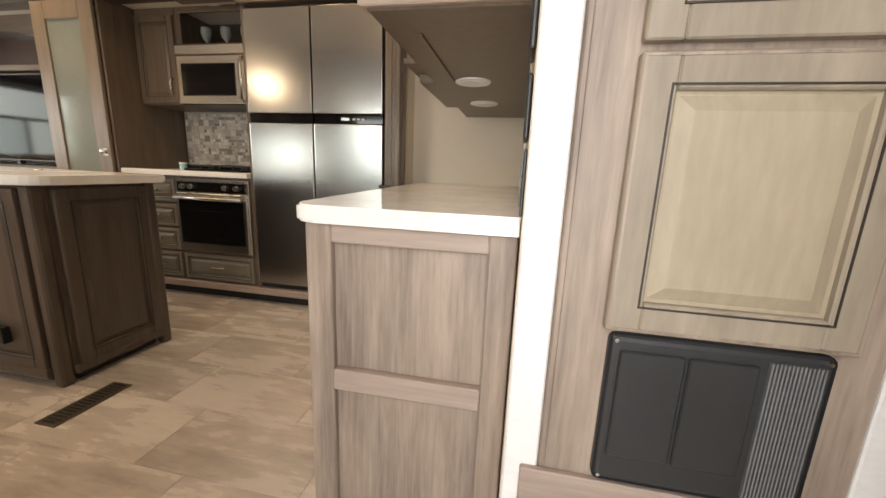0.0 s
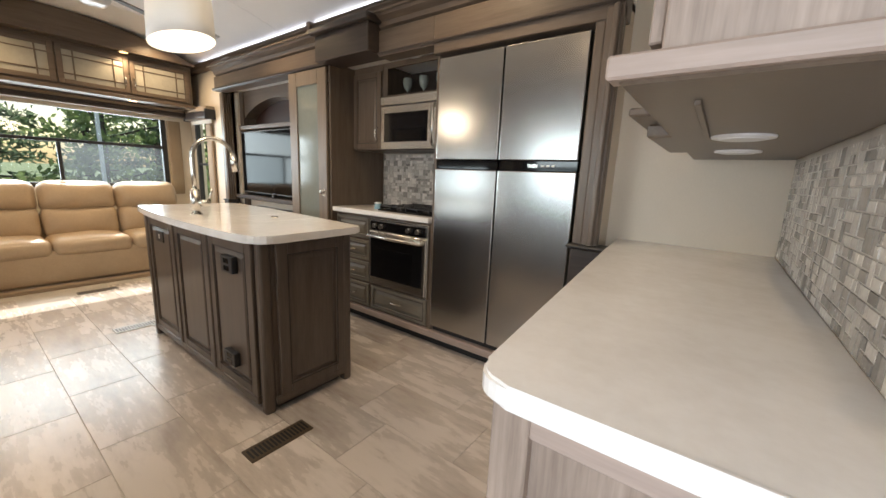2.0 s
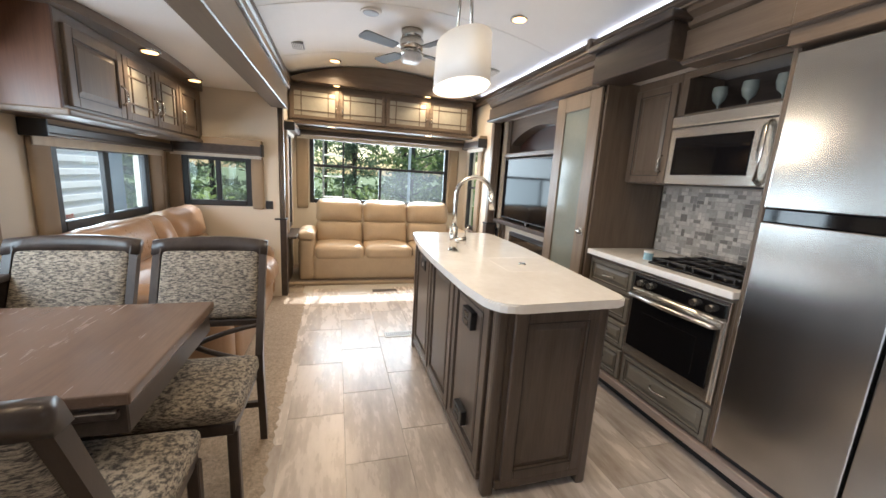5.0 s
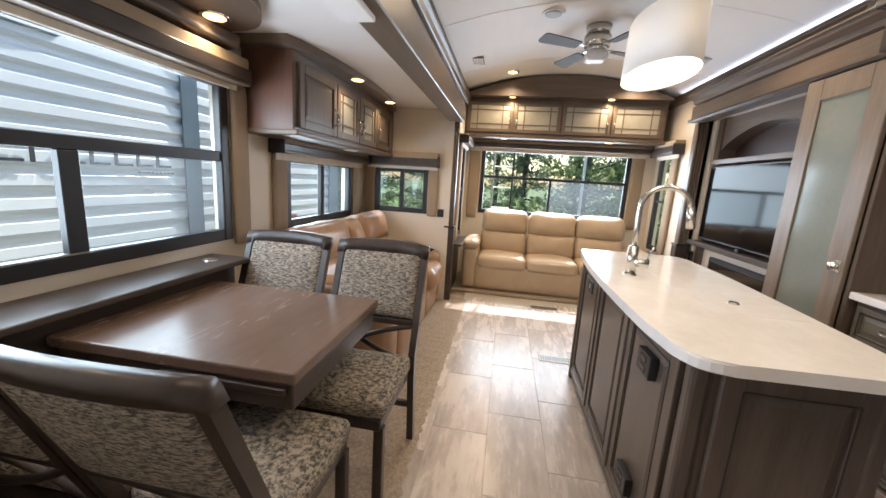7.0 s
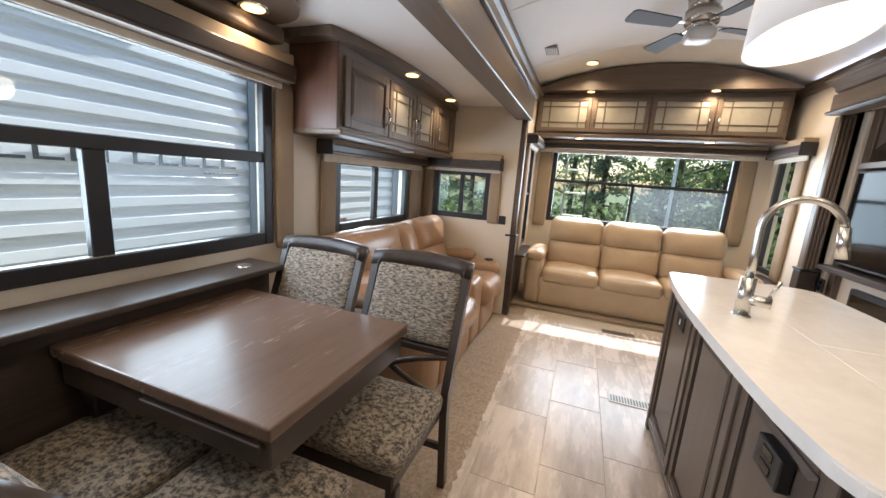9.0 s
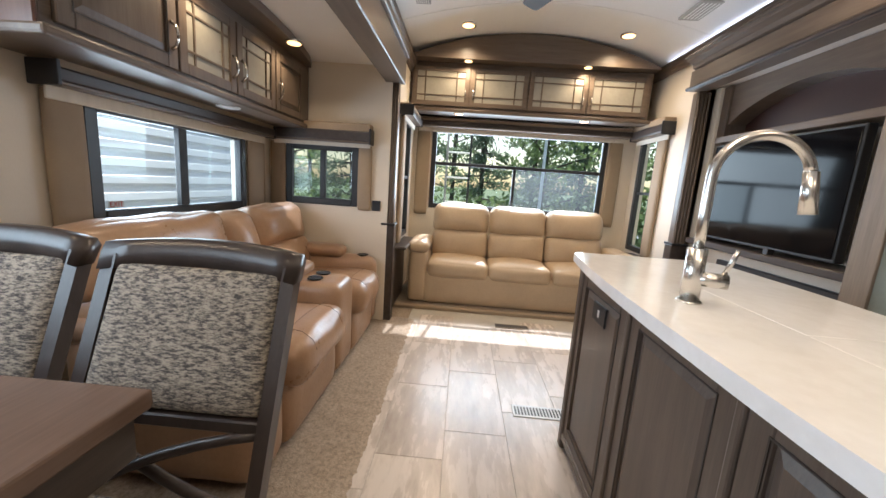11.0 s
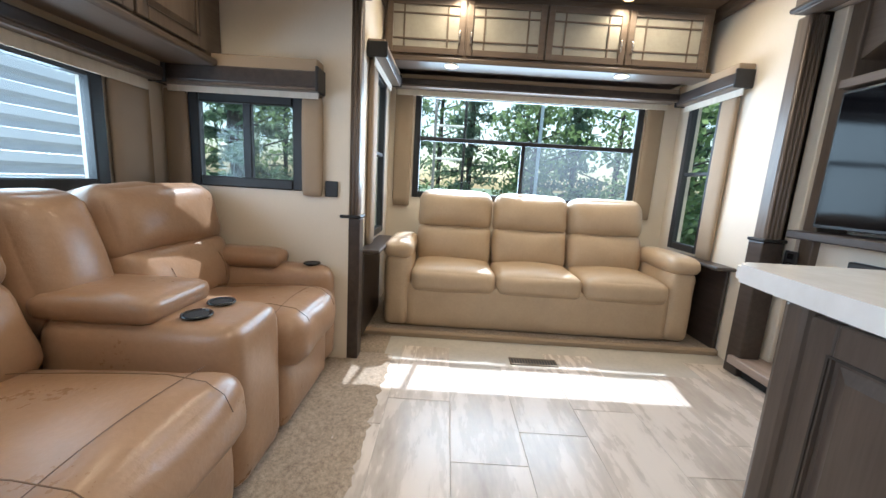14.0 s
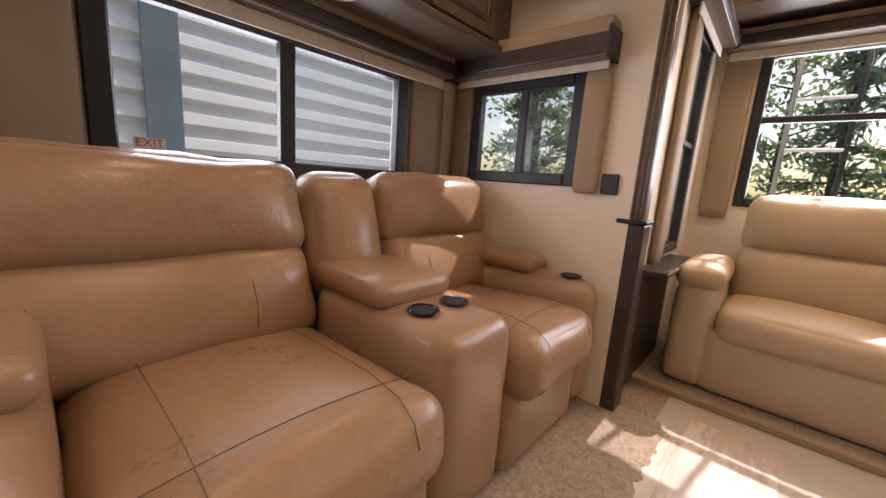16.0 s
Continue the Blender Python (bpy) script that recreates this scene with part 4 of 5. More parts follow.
pts = [(fx, fy, 1.08), (fx, fy, 1.18)] + [(fx + dirx * FR * (1 - math.cos(a)), fy + diry * FR * (1 - math.cos(a)), 1.282 + FR * math.sin(a)) for a in [math.pi * k / 16 for k in range(16)]]
part("gooseneck", tube(bmesh.new(), pts, 0.0135, 16), steel_plain, t, "", True)
e = Vector(pts[-1])
part("spray_head", cyl(bmesh.new(), e + Vector((0, 0, 0.004)), e + Vector((0.003, 0.012, -0.105)), 0.0165, 0.0205, 20), steel_plain, t, "", True)
hub = part("handle_hub", cyl(bmesh.new(), (fx, fy, 1.0), (fx + 0.03, fy + 0.075, 1.0), 0.021, 0.021, 20), steel_plain, t, "", True)
part("lever", tube(bmesh.new(), [(fx + 0.026, fy + 0.062, 1.015), (fx + 0.033, fy + 0.075, 1.06), (fx + 0.036, fy + 0.083, 1.09)], 0.0065, 10), steel_plain, hub, "", True)
t = thing("soap_dispenser_cap", (-2.4, 1.6, 0.93), "small chrome disc in the island top", "sink fitting")
part("disc", cyl(bmesh.new(), (-2.45, 1.62, 0.932), (-2.45, 1.62, 0.938), 0.022, 0.018, 20), steel_plain, t)

# pendant and ceiling fan
t = thing("pendant_lamp", (-2.5, 1.18, 1.84), "oval linen drum pendant lamp, lit, over the island", "pendant lamp")
PX, PY, PZ = -2.52, 1.212, 1.825
def oval(a, b, z):
    return [(PX + a * math.cos(u), PY + b * math.sin(u), z) for u in [2 * math.pi * k / 40 for k in range(40)]]
bm = bmesh.new()
rings = [[bm.verts.new(p) for p in oval(a, b, z)] for a, b, z in ((0.25, 0.125, PZ), (0.246, 0.122, PZ + 0.1), (0.24, 0.118, PZ + 0.215), (0.234, 0.112, PZ + 0.215), (0.244, 0.119, PZ + 0.004))]
for a, b in zip(rings, rings[1:] + rings[:1]):
    for k in range(40):
        bm.faces.new((a[k], a[(k + 1) % 40], b[(k + 1) % 40], b[k]))
part("shade", bm, shade_fab, t, "pale linen shade", True)
bm = bmesh.new()
bm.faces.new([bm.verts.new(p) for p in oval(0.24, 0.116, PZ + 0.008)])
part("diffuser", bm, glow("warm_diffuser", (1.0, 0.86, 0.66), 1.2), t)
for s in (-0.12, 0.12):
    part("arm", tube(bmesh.new(), [(PX + s, PY, PZ + 0.2), (PX + s * 0.7, PY, PZ + 0.45), (PX + s * 0.25, PY, PZ + 0.62)], 0.008, 8), steel_plain, t, "", True)
part("rod", cyl(bmesh.new(), (PX, PY, PZ + 0.6), (PX, PY, 2.655), 0.012, n=12), steel_plain, t, "", True)
part("canopy", cyl(bmesh.new(), (PX, PY, 2.625), (PX, PY, 2.66), 0.06, 0.065, 24), steel_plain, t, "", True)
lamp("POINT", "pendant_light", Matrix.Translation((PX, PY, PZ - 0.06)), 5, (1.0, 0.82, 0.58), soft=0.1)

t = thing("ceiling_fan", (-4.23, 1.27, 2.3), "brushed nickel ceiling fan with four dark blades", "ceiling fan")
FX, FYC = -4.23, 1.27
part("canopy", cyl(bmesh.new(), (FX, FYC, 2.58), (FX, FYC, 2.66), 0.085, 0.10, 28), steel_plain, t, "", True)
part("motor", cyl(cyl(bmesh.new(), (FX, FYC, 2.50), (FX, FYC, 2.58), 0.10, 0.105, 28), (FX, FYC, 2.46), (FX, FYC, 2.50), 0.06, 0.09, 28), steel_plain, t, "", True)
part("light_bowl", pad(bmesh.new(), FX - 0.09, FX + 0.09, FYC - 0.09, FYC + 0.09, 2.385, 2.47, 0.09, (0, 0, 0), 8), dim_lens, t, "white glass bowl", True)
for k in range(4):
    a = radians(28 + 90 * k)
    m = Matrix.Translation((FX, FYC, 2.49)) @ Matrix.Rotation(a, 4, "Z") @ Matrix.Rotation(radians(10), 4, "X")
    bl = extrude(bmesh.new(), rounded([(0.17, -0.05), (0.52, -0.068), (0.52, 0.068), (0.17, 0.05)], [0.02, 0.04, 0.04, 0.02]), "z", -0.004, 0.004)
    bl.transform(m)
    b = part("blade", bl, mat("dark_fan_blade", (0.05, 0.047, 0.043), 0.6) if k == 0 else bpy.data.materials["dark_fan_blade"], t, "dark wood blade")
    br = box(bmesh.new(), 0.08, 0.23, -0.016, 0.016, 0.004, 0.012, 0.003)
    br.transform(m)
    part("blade_iron", br, steel_plain, b)

# ---- buffet and entry ----
BZ = 0.925
t = thing("buffet_cabinet", (-0.27, 1.75, 0), "weathered grey wood buffet cabinet with framed end", "cabinet")
part("body", extrude(bmesh.new(), [(-0.478, 0.90), (-0.003, 0.90), (-0.003, 2.655), (-0.63, 2.655)], "z", 0.0, BZ - 0.04), grey_wood, t)
for b, mt in (((-0.483, -0.42, 0.878, 0.90, 0.0, BZ - 0.042), grey_wood), ((-0.062, -0.004, 0.878, 0.90, 0.0, BZ - 0.042), grey_wood), ((-0.42, -0.062, 0.879, 0.90, BZ - 0.085, BZ - 0.042), grey_wood_x),
              ((-0.42, -0.062, 0.876, 0.90, 0.47, 0.525), grey_wood_x)):
    bx("end_rail", mt, t, *b, 0.003)
t = thing("buffet_countertop", (-0.27, 1.75, BZ - 0.04), "white solid-surface buffet countertop", "countertop")
bm = extrude(bmesh.new(), rounded([(-0.512, 0.86), (-0.002, 0.86), (-0.002, 2.658), (-0.69, 2.658)], [0.06, 0.004, 0, 0]), "z", BZ - 0.04, BZ)
es = [e for e in bm.edges if abs(e.verts[0].co.z - e.verts[1].co.z) < 1e-5]
bmesh.ops.bevel(bm, geom=es, offset=0.006, segments=2, affect="EDGES")
part("slab", bm, quartz, t)
mosaic_wall("backsplash_buffet", "x", -0.001, 0.955, 2.655, BZ + 0.002, 1.36, -1, 8, "grey and cream mosaic tile backsplash above the buffet")
outlet(-0.001, 0.868, 0.992, "-x", 0.105, 0.125, True, None, "black double outlet beside the backsplash", 0.006)
outlet(-0.001, 0.868, 1.125, "-x", 0.10, 0.11, False, None, "black wall thermostat plate", 0.010)
outlet(-0.001, 0.868, 1.27, "-x", 0.09, 0.1, False, None, "black plastic wall control plate", 0.012)
t = thing("buffet_overhead_cabinet", (-0.2, 1.8, 1.36), "grey wood overhead cabinet above the buffet", "cabinet")
bx("body", grey_wood, t, -0.34, -0.002, 1.03, 2.655, 1.40, 2.1, 0.003)
bx("bottom_panel", wood, t, -0.385, -0.002, 1.0, 2.655, 1.36, 1.40, 0.005)
bx("light_rail", grey_wood_x, t, -0.40, -0.002, 0.985, 1.03, 1.365, 1.398, 0.004)
bx("recess_edge", wood_y, t, -0.30, -0.29, 1.15, 1.65, 1.352, 1.36, 0.001)
bx("valance_step", wood_y, t, -0.46, -0.37, 1.75, 2.35, 1.37, 1.41, 0.006)
bx("shelf_lip", wood_y, t, -0.50, -0.40, 1.65, 2.2, 1.42, 1.445, 0.006)
cab_door(t, facing(-0.345, 1.62, 1.43, "-x"), 0.55, 0.64, grey_wood, grey_wood, (0.08, 0.1, 0.1, True), 0.055)
cab_door(t, facing(-0.345, 2.2, 1.43, "-x"), 0.55, 0.64, grey_wood, grey_wood, (0.47, 0.1, 0.1, True), 0.055)
can_light(-0.22, 1.68, 1.36, 0.055, 0, False)
can_light(-0.22, 2.15, 1.36, 0.055, 0, False)

CY = 0.80
t = thing("entry_jamb", (0.045, CY, 0), "white textured wall end beside the buffet", "wall end", kind="structure")
bx("cap", white_paint, t, 0.002, 0.068, CY - 0.012, CY, 0.0, 2.6, 0.003)
t = thing("entry_cabinet", (0.5, CY + 0.2, 0), "weathered grey wood entry cabinet with beige door", "cabinet")
bx("face", grey_wood, t, 0.070, 0.59, CY - 0.01, CY + 0.5, 0.0, 2.45, 0.003)
bx("scribe", grey_wood, t, 0.072, 0.083, CY - 0.014, CY - 0.01, 0.438, 2.45, 0.002)
bx("base_rail", grey_wood_x, t, 0.035, 0.60, CY - 0.026, CY - 0.01, 0.0, 0.435, 0.003)
bx("edge_stile", white_paint, t, 0.59, 0.67, CY - 0.014, CY + 0.5, 0.0, 2.45, 0.003)
m = facing(0.156, CY - 0.01, 0.748, "-y")
d = part("door", door_frame(0.378, 0.45, 0.055, 0.022, m), greige_frame, t, "glazed beige raised-panel door")
part("panel", raised(0.378, 0.45, m, 0.055, 0.022, 0.03, 0.012), beige_panel, d)
part("glaze_line", bead(0.378, 0.45, m, 0.046, 0.022, 0.003), glaze, d)
part("glaze_line", bead(0.378, 0.45, m, 0.004, 0.021, 0.004), grey_wood, d)
m = facing(0.156, CY - 0.01, 1.212, "-y")
d = part("door", door_frame(0.378, 0.9, 0.055, 0.022, m), greige_frame, t, "glazed beige raised-panel door")
part("panel", raised(0.378, 0.9, m, 0.055, 0.022, 0.03, 0.012), beige_panel, d)
part("glaze_line", bead(0.378, 0.9, m, 0.046, 0.022, 0.003), glaze, d)
t = thing("furnace_grille", (0.365, CY - 0.02, 0.45), "charcoal plastic access panel with a slatted vent", "vent panel")
gm = facing(0.168, CY - 0.01, 0.442, "-y") @ Matrix.Diagonal((0.93, 1, 0.95, 1))
bm = box(bmesh.new(), 0, 0.37, -0.016, 0, 0, 0.315, 0.014, 3)
bm.transform(gm)
part("frame", bm, grille_black, t)
for b in ((0.02, 0.135, -0.021, -0.015, 0.06, 0.285), (0.14, 0.255, -0.021, -0.015, 0.06, 0.285)):
    bm = box(bmesh.new(), *b, 0.004)
    bm.transform(gm)
    part("panel", bm, grille_black, t)
for k in range(14):
    x = 0.268 + k * 0.0062
    bm = box(bmesh.new(), x, x + 0.0033, -0.023, -0.014, 0.02, 0.295)
    bm.transform(gm)
    part("slat", bm, mat("grey_slat_plastic", (0.16, 0.165, 0.17), 0.5) if k == 0 else bpy.data.materials["grey_slat_plastic"], t)
for x, z in ((0.012, 0.303), (0.358, 0.303), (0.012, 0.012), (0.358, 0.012)):
    bm = cyl(bmesh.new(), (x, -0.019, z), (x, -0.014, z), 0.004, n=10)
    bm.transform(gm)
    part("screw", bm, steel_plain, t)

# ---- dinette slide-out: table, ledge, chairs ----
t = thing("dining_table", (-2.02, -0.35, 0), "dark brown wooden dining table with thick rim", "table")
TX0, TX1, TY0, TY1 = -2.405, -1.69, -0.775, 0.10
bx("tabletop", table_wood, t, TX0, TX1, TY0, TY1, 0.748, 0.787, 0.006, 2)
bx("leaf_slot", chair_wood, t, TX1 - 0.02, TX1 + 0.004, TY0 + 0.42, TY1 - 0.03, 0.713, 0.735, 0.003)
bx("apron", dark_wood, t, TX0 + 0.03, TX1 - 0.012, TY0 + 0.03, TY1 - 0.012, 0.66, 0.748, 0.004)
bx("pedestal", dark_wood, t, -2.30, -1.75, -0.775, -0.70, 0.0, 0.66, 0.006)
bx("leg", dark_wood, t, -2.04, -1.97, -0.22, -0.15, 0.0, 0.66, 0.005)
bx("foot", dark_wood, t, -2.06, -1.95, -0.74, -0.10, 0.0, 0.05, 0.006)
t = thing("wall_ledge", (-1.85, -0.85, 0.8), "dark wood ledge cabinet under the dinette window", "ledge")
bx("top", dark_wood, t, -2.59, SX1 - 0.005, SY + 0.002, -0.70, 0.85, 0.877, 0.006, 2)
bx("body", dark_wood, t, -2.56, SX1 - 0.005, SY + 0.002, -0.78, 0.0, 0.85, 0.004)
part("cup_ring", cyl(bmesh.new(), (-2.45, -0.83, 0.877), (-2.45, -0.83, 0.883), 0.038, 0.034, 24), steel_plain, t)


def dining_chair():
    """At the origin: seat centre, facing +x."""
    t = thing("dining_chair", (0, 0, 0), "dark wood dining chair with woven taupe upholstery and crossed back", "chair", "dinette chairs")
    w = 0.225
    part("seat", pad(bmesh.new(), -0.20, 0.225, -w - 0.005, w + 0.005, 0.435, 0.515, 0.03, (0.006, 0.006, 0.018), 10), fabric, t, "woven taupe seat", True)
    bx("seat_frame", chair_wood, t, -0.2, 0.215, -w + 0.01, w - 0.01, 0.385, 0.438, 0.006)
    for y in (-w + 0.02, w - 0.02):
        bx("leg", chair_wood, t, 0.175, 0.212, y - 0.02, y + 0.02, 0.0, 0.40, 0.004)
    back = lambda z: -0.205 - (0.02 if z < 0.45 else 0) - max(0, z - 0.45) * 0.38 - max(0, 0.4 - z) * 0.12
    for s in (-1, 1):
        bm = bmesh.new()
        zs = [0, 0.2, 0.4, 0.5, 0.65, 0.8, 0.92, 0.99]
        pts = [(back(z) - 0.018, z) for z in zs] + [(back(z) + 0.02, z) for z in zs[::-1]]
        extrude(bm, pts, "y", s * w - 0.016, s * w + 0.016)
        part("back_post", bm, chair_wood, t)
    n = 8
    bm = bmesh.new()
    rr = []
    for k in range(n + 1):
        y = -w - 0.019 + (2 * w + 0.038) * k / n
        c = -0.03 * (1 - (y / w) ** 2)
        rr.append([bm.verts.new((x + c, y, z + 0.012 * (1 - (y / w) ** 2))) for x, z in ((back(0.96) - 0.022, 0.955), (back(0.96) + 0.024, 0.955), (back(1.01) + 0.026, 0.998), (back(1.01) + 0.012, 1.018), (back(1.01) - 0.018, 1.018), (back(1.01) - 0.028, 0.998))])
    for a, b in zip(rr, rr[1:]):
        for k in range(6):
            bm.faces.new((a[k], a[(k + 1) % 6], b[(k + 1) % 6], b[k]))
    bm.faces.new(rr[0]), bm.faces.new(rr[-1][::-1])
    part("top_rail", bm, chair_wood, t, "", True)
    m = Matrix.Translation((back(0.66), 0, 0.66)) @ pose(0, 0, 0, 0, -21.8, 0)
    part("back_pad", pad(bmesh.new(), -0.022, 0.026, -w + 0.016, w - 0.016, 0.0, 0.328, 0.02, (0.012, 0, 0), 10, 0, 0, m), fabric, t, "woven taupe back pad", True)
    bx("lower_rail", chair_wood, t, back(0.64) - 0.014, back(0.64) + 0.014, -w, w, 0.628, 0.66, 0.004)
    for s in (-1, 1):
        pts = [(back(0.48 + 0.15 * k / 6), s * (-w + 2 * w * k / 6), 0.46 + 0.17 * k / 6 + 0.03 * math.sin(math.pi * k / 6) * s) for k in range(7)]
        part("cross_bar", tube(bmesh.new(), pts, 0.013, 8), chair_wood, t, "", True)
    bx("stretcher", chair_wood, t, back(0.2) - 0.012, back(0.2) + 0.012, -w, w, 0.2, 0.23, 0.003)
    return t


chair = dining_chair()
chair.matrix_basis = pose(-2.235, 0.04, 0)
copy_thing(chair, pose(-2.235, -0.50, 0))
copy_thing(chair, pose(-1.695, -0.045, 0, 0, 0, 180))
copy_thing(chair, pose(-1.695, -0.54, 0, 0, 0, 180))

# ---- slide-out upper cabinet and soffit ----
t = thing("slide_overhead_cabinet", (-3.8, -0.8, 1.58), "dark wood overhead cabinet above the recliners", "cabinet")
UX0, UX1, UY = -4.83, -2.90, -0.62
bx("body", wood_x, t, UX0, UX1, SY + 0.002, UY, 1.60, 2.04, 0.004)
bx("side", red_wood, t, UX1 - 0.002, UX1 + 0.012, SY + 0.002, UY, 1.59, 2.06, 0.004, 1, "reddish wood side panel")
bx("bottom_rail", wood_x, t, UX0, UX1 + 0.015, SY + 0.002, UY + 0.03, 1.565, 1.60, 0.010, 2)
ws = [0.5, 0.42, 0.42, 0.42]
x = UX1 - 0.03
for k, w in enumerate(ws):
    m = facing(x - 0.006, UY, 1.615, "+y")
    hd = ((w - 0.045) if k in (0, 1) else 0.035, 0.13, 0.11, True)
    if k in (1, 2):
        glass_door(t, m, w - 0.012, 0.37, wood, warm_frost, hd, 0.05)
    else:
        cab_door(t, m, w - 0.012, 0.37, wood, wood, hd, 0.055)
    x -= w
bm = bmesh.new()
n = 20
edge = [(UX1 + 0.10 - (UX1 + 0.10 - UX0) * k / n, UY + 0.02 + 0.13 * math.sin(math.pi * k / n) ** 0.7) for k in range(n + 1)]
extrude(bm, [(UX1 + 0.10, SY + 0.002)] + edge + [(UX0, SY + 0.002)], "z", 2.04, 2.088)
part("curved_soffit", bm, wood_x, t, "curved dark wood soffit")
for x in (-3.52, -4.29):
    can_light(x, -0.49, 2.039, 0.045, 6)
can_light(-3.95, -0.72, 1.565, 0.05, 0, False)
t = thing("dinette_soffit", (-1.8, -0.7, 2.05), "rounded dark wood soffit above the dinette window", "soffit")
n = 24
part("board", extrude(bmesh.new(), [(-2.66 + 0.0, SY + 0.002)] + [(-1.8 - 0.86 * math.cos(math.pi * k / n), SY + 0.14 + 0.42 * math.sin(math.pi * k / n) ** 0.8) for k in range(n + 1)] + [(-0.96, SY + 0.002)], "z", 2.045, 2.088), wood_x, t)
bx("crown", wood_x, t, -2.72, SX1 - 0.005, SY + 0.002, SY + 0.14, 1.97, 2.045, 0.02, 3)
can_light(-2.475, -0.76, 2.044, 0.05, 7)
can_light(-1.25, -0.76, 2.044, 0.05, 7)

# ---- reclining loveseat ----
t = thing("reclining_loveseat", (-3.9, -0.45, 0), "tan leather reclining loveseat with centre console", "loveseat")


def seam_line(pts, parent):
    part("seam", tube(bmesh.new(), pts, 0.0014, 5), seam, parent)


SEAT_TILT = Matrix.Translation((0, -0.75, 0.44)) @ pose(0, 0, 0, 4.0, 0, 0) @ Matrix.Translation((0, 0.75, -0.44))
for k, (x0, x1) in enumerate(((-3.80, -3.18), (-4.66, -4.12))):
    part("footrest", pad(bmesh.new(), x0 + 0.005, x1 - 0.005, -0.5, -0.005, 0.03, 0.33, 0.045, (0, 0.012, 0), 11, 0.005, k), leather, t, smooth=True)
    s = part("seat_cushion", pad(bmesh.new(), x0 + 0.003, x1 - 0.003, -0.78, 0.055, 0.24, 0.455, 0.085, (0, 0.01, 0.03), 14, 0.010, k + 3, SEAT_TILT), leather, t, smooth=True)
    for u in (0.22, 0.78):
        xx = x0 + (x1 - x0) * u
        seam_line([SEAT_TILT @ Vector(p) for p in [(xx, -0.6 + 0.1 * j, 0.486 + 0.005 * math.sin(j * 0.6)) for j in range(6)] + [(xx, 0.0, 0.466), (xx, 0.045, 0.43), (xx, 0.062, 0.38)]], s)
    seam_line([SEAT_TILT @ Vector((x0 + 0.05 + (x1 - x0 - 0.1) * j / 12, -0.06 - 0.012 * math.sin(math.pi * j / 12), 0.459 + 0.0165 * (1 - (0.84 * (j / 6 - 1)) ** 2))) for j in range(13)], s)
    b0, b1 = ((-3.80, -2.95), (-4.79, -4.12))[k]
    m = Matrix.Translation(((b0 + b1) / 2, -0.61, 0.42)) @ pose(0, 0, 0, 17, 0, 0)
    hw = (b1 - b0) / 2
    lo = part("lumbar", pad(bmesh.new(), -hw + 0.004, hw - 0.004, -0.12, 0.10, 0.0, 0.32, 0.075, (0, 0.035, 0), 12, 0.009, k + 6, m), leather, t, smooth=True)
    hd = part("head_cushion", pad(bmesh.new(), -hw + 0.002, hw - 0.002, -0.15, 0.105, 0.265, 0.575, 0.075, (0, 0.045, 0.008), 14, 0.012, k + 8, m), leather, t, smooth=True)
    for u in (-0.5, 0.5):
        seam_line([m @ Vector((hw * u, 0.136 - 0.03 * (j / 4 - 0.5) ** 2 * 4, 0.05 + 0.19 * j / 4)) for j in range(5)], lo)
con = part("console", pad(bmesh.new(), -4.12, -3.80, -0.62, -0.005, 0.03, 0.595, 0.06, (0, 0.006, 0.004), 14, 0.003), leather, t, smooth=True)
part("console_lid", pad(bmesh.new(), -4.115, -3.805, -0.64, -0.26, 0.585, 0.665, 0.035, (0, 0, 0.012), 10, 0.003), leather, con, smooth=True)
mid = Matrix.Translation((-3.96, -0.60, 0.42)) @ pose(0, 0, 0, 17, 0, 0)
part("middle_back", pad(bmesh.new(), -0.155, 0.155, -0.13, 0.085, 0.1, 0.565, 0.09, (0, 0.03, 0.005), 12, 0.006, 2, mid), leather, t, smooth=True)


def cup(x, y, z, parent):
    bm = bmesh.new()
    prof = ((0.030, -0.035), (0.036, 0.002), (0.044, 0.006), (0.046, 0.001))
    rings = [[bm.verts.new((x + r * math.cos(a), y + r * math.sin(a), z + h)) for a in [2 * math.pi * j / 24 for j in range(24)]] for r, h in prof]
    bm.faces.new(rings[0])
    for a, b in zip(rings, rings[1:]):
        for j in range(24):
            bm.faces.new((a[j], a[(j + 1) % 24], b[(j + 1) % 24], b[j]))
    part("cup_holder", bm, gloss_black, parent, "black rimmed cup holder", True)
    part("cup_well", cyl(bmesh.new(), (x, y, z - 0.002), (x, y, z + 0.003), 0.034, n=24), rubber, parent)


cup(-3.90, -0.18, 0.603, con)
cup(-4.03, -0.18, 0.603, con)
for k, (x0, x1) in enumerate(((-3.18, -2.93), (-4.83, -4.66))):
    a = part("arm", pad(bmesh.new(), x0, x1, -0.74, -0.005, 0.03, 0.59, 0.085, (0.006, 0.008, 0.004), 13, 0.004, k), leather, t, smooth=True)
    part("arm_pad", pad(bmesh.new(), x0 - 0.004, x1 + 0.004, -0.74, -0.27, 0.57, 0.655, 0.04, (0, 0, 0.012), 10, 0.003), leather, a, smooth=True)
    cup((x0 + x1) / 2, -0.12, 0.592, a)

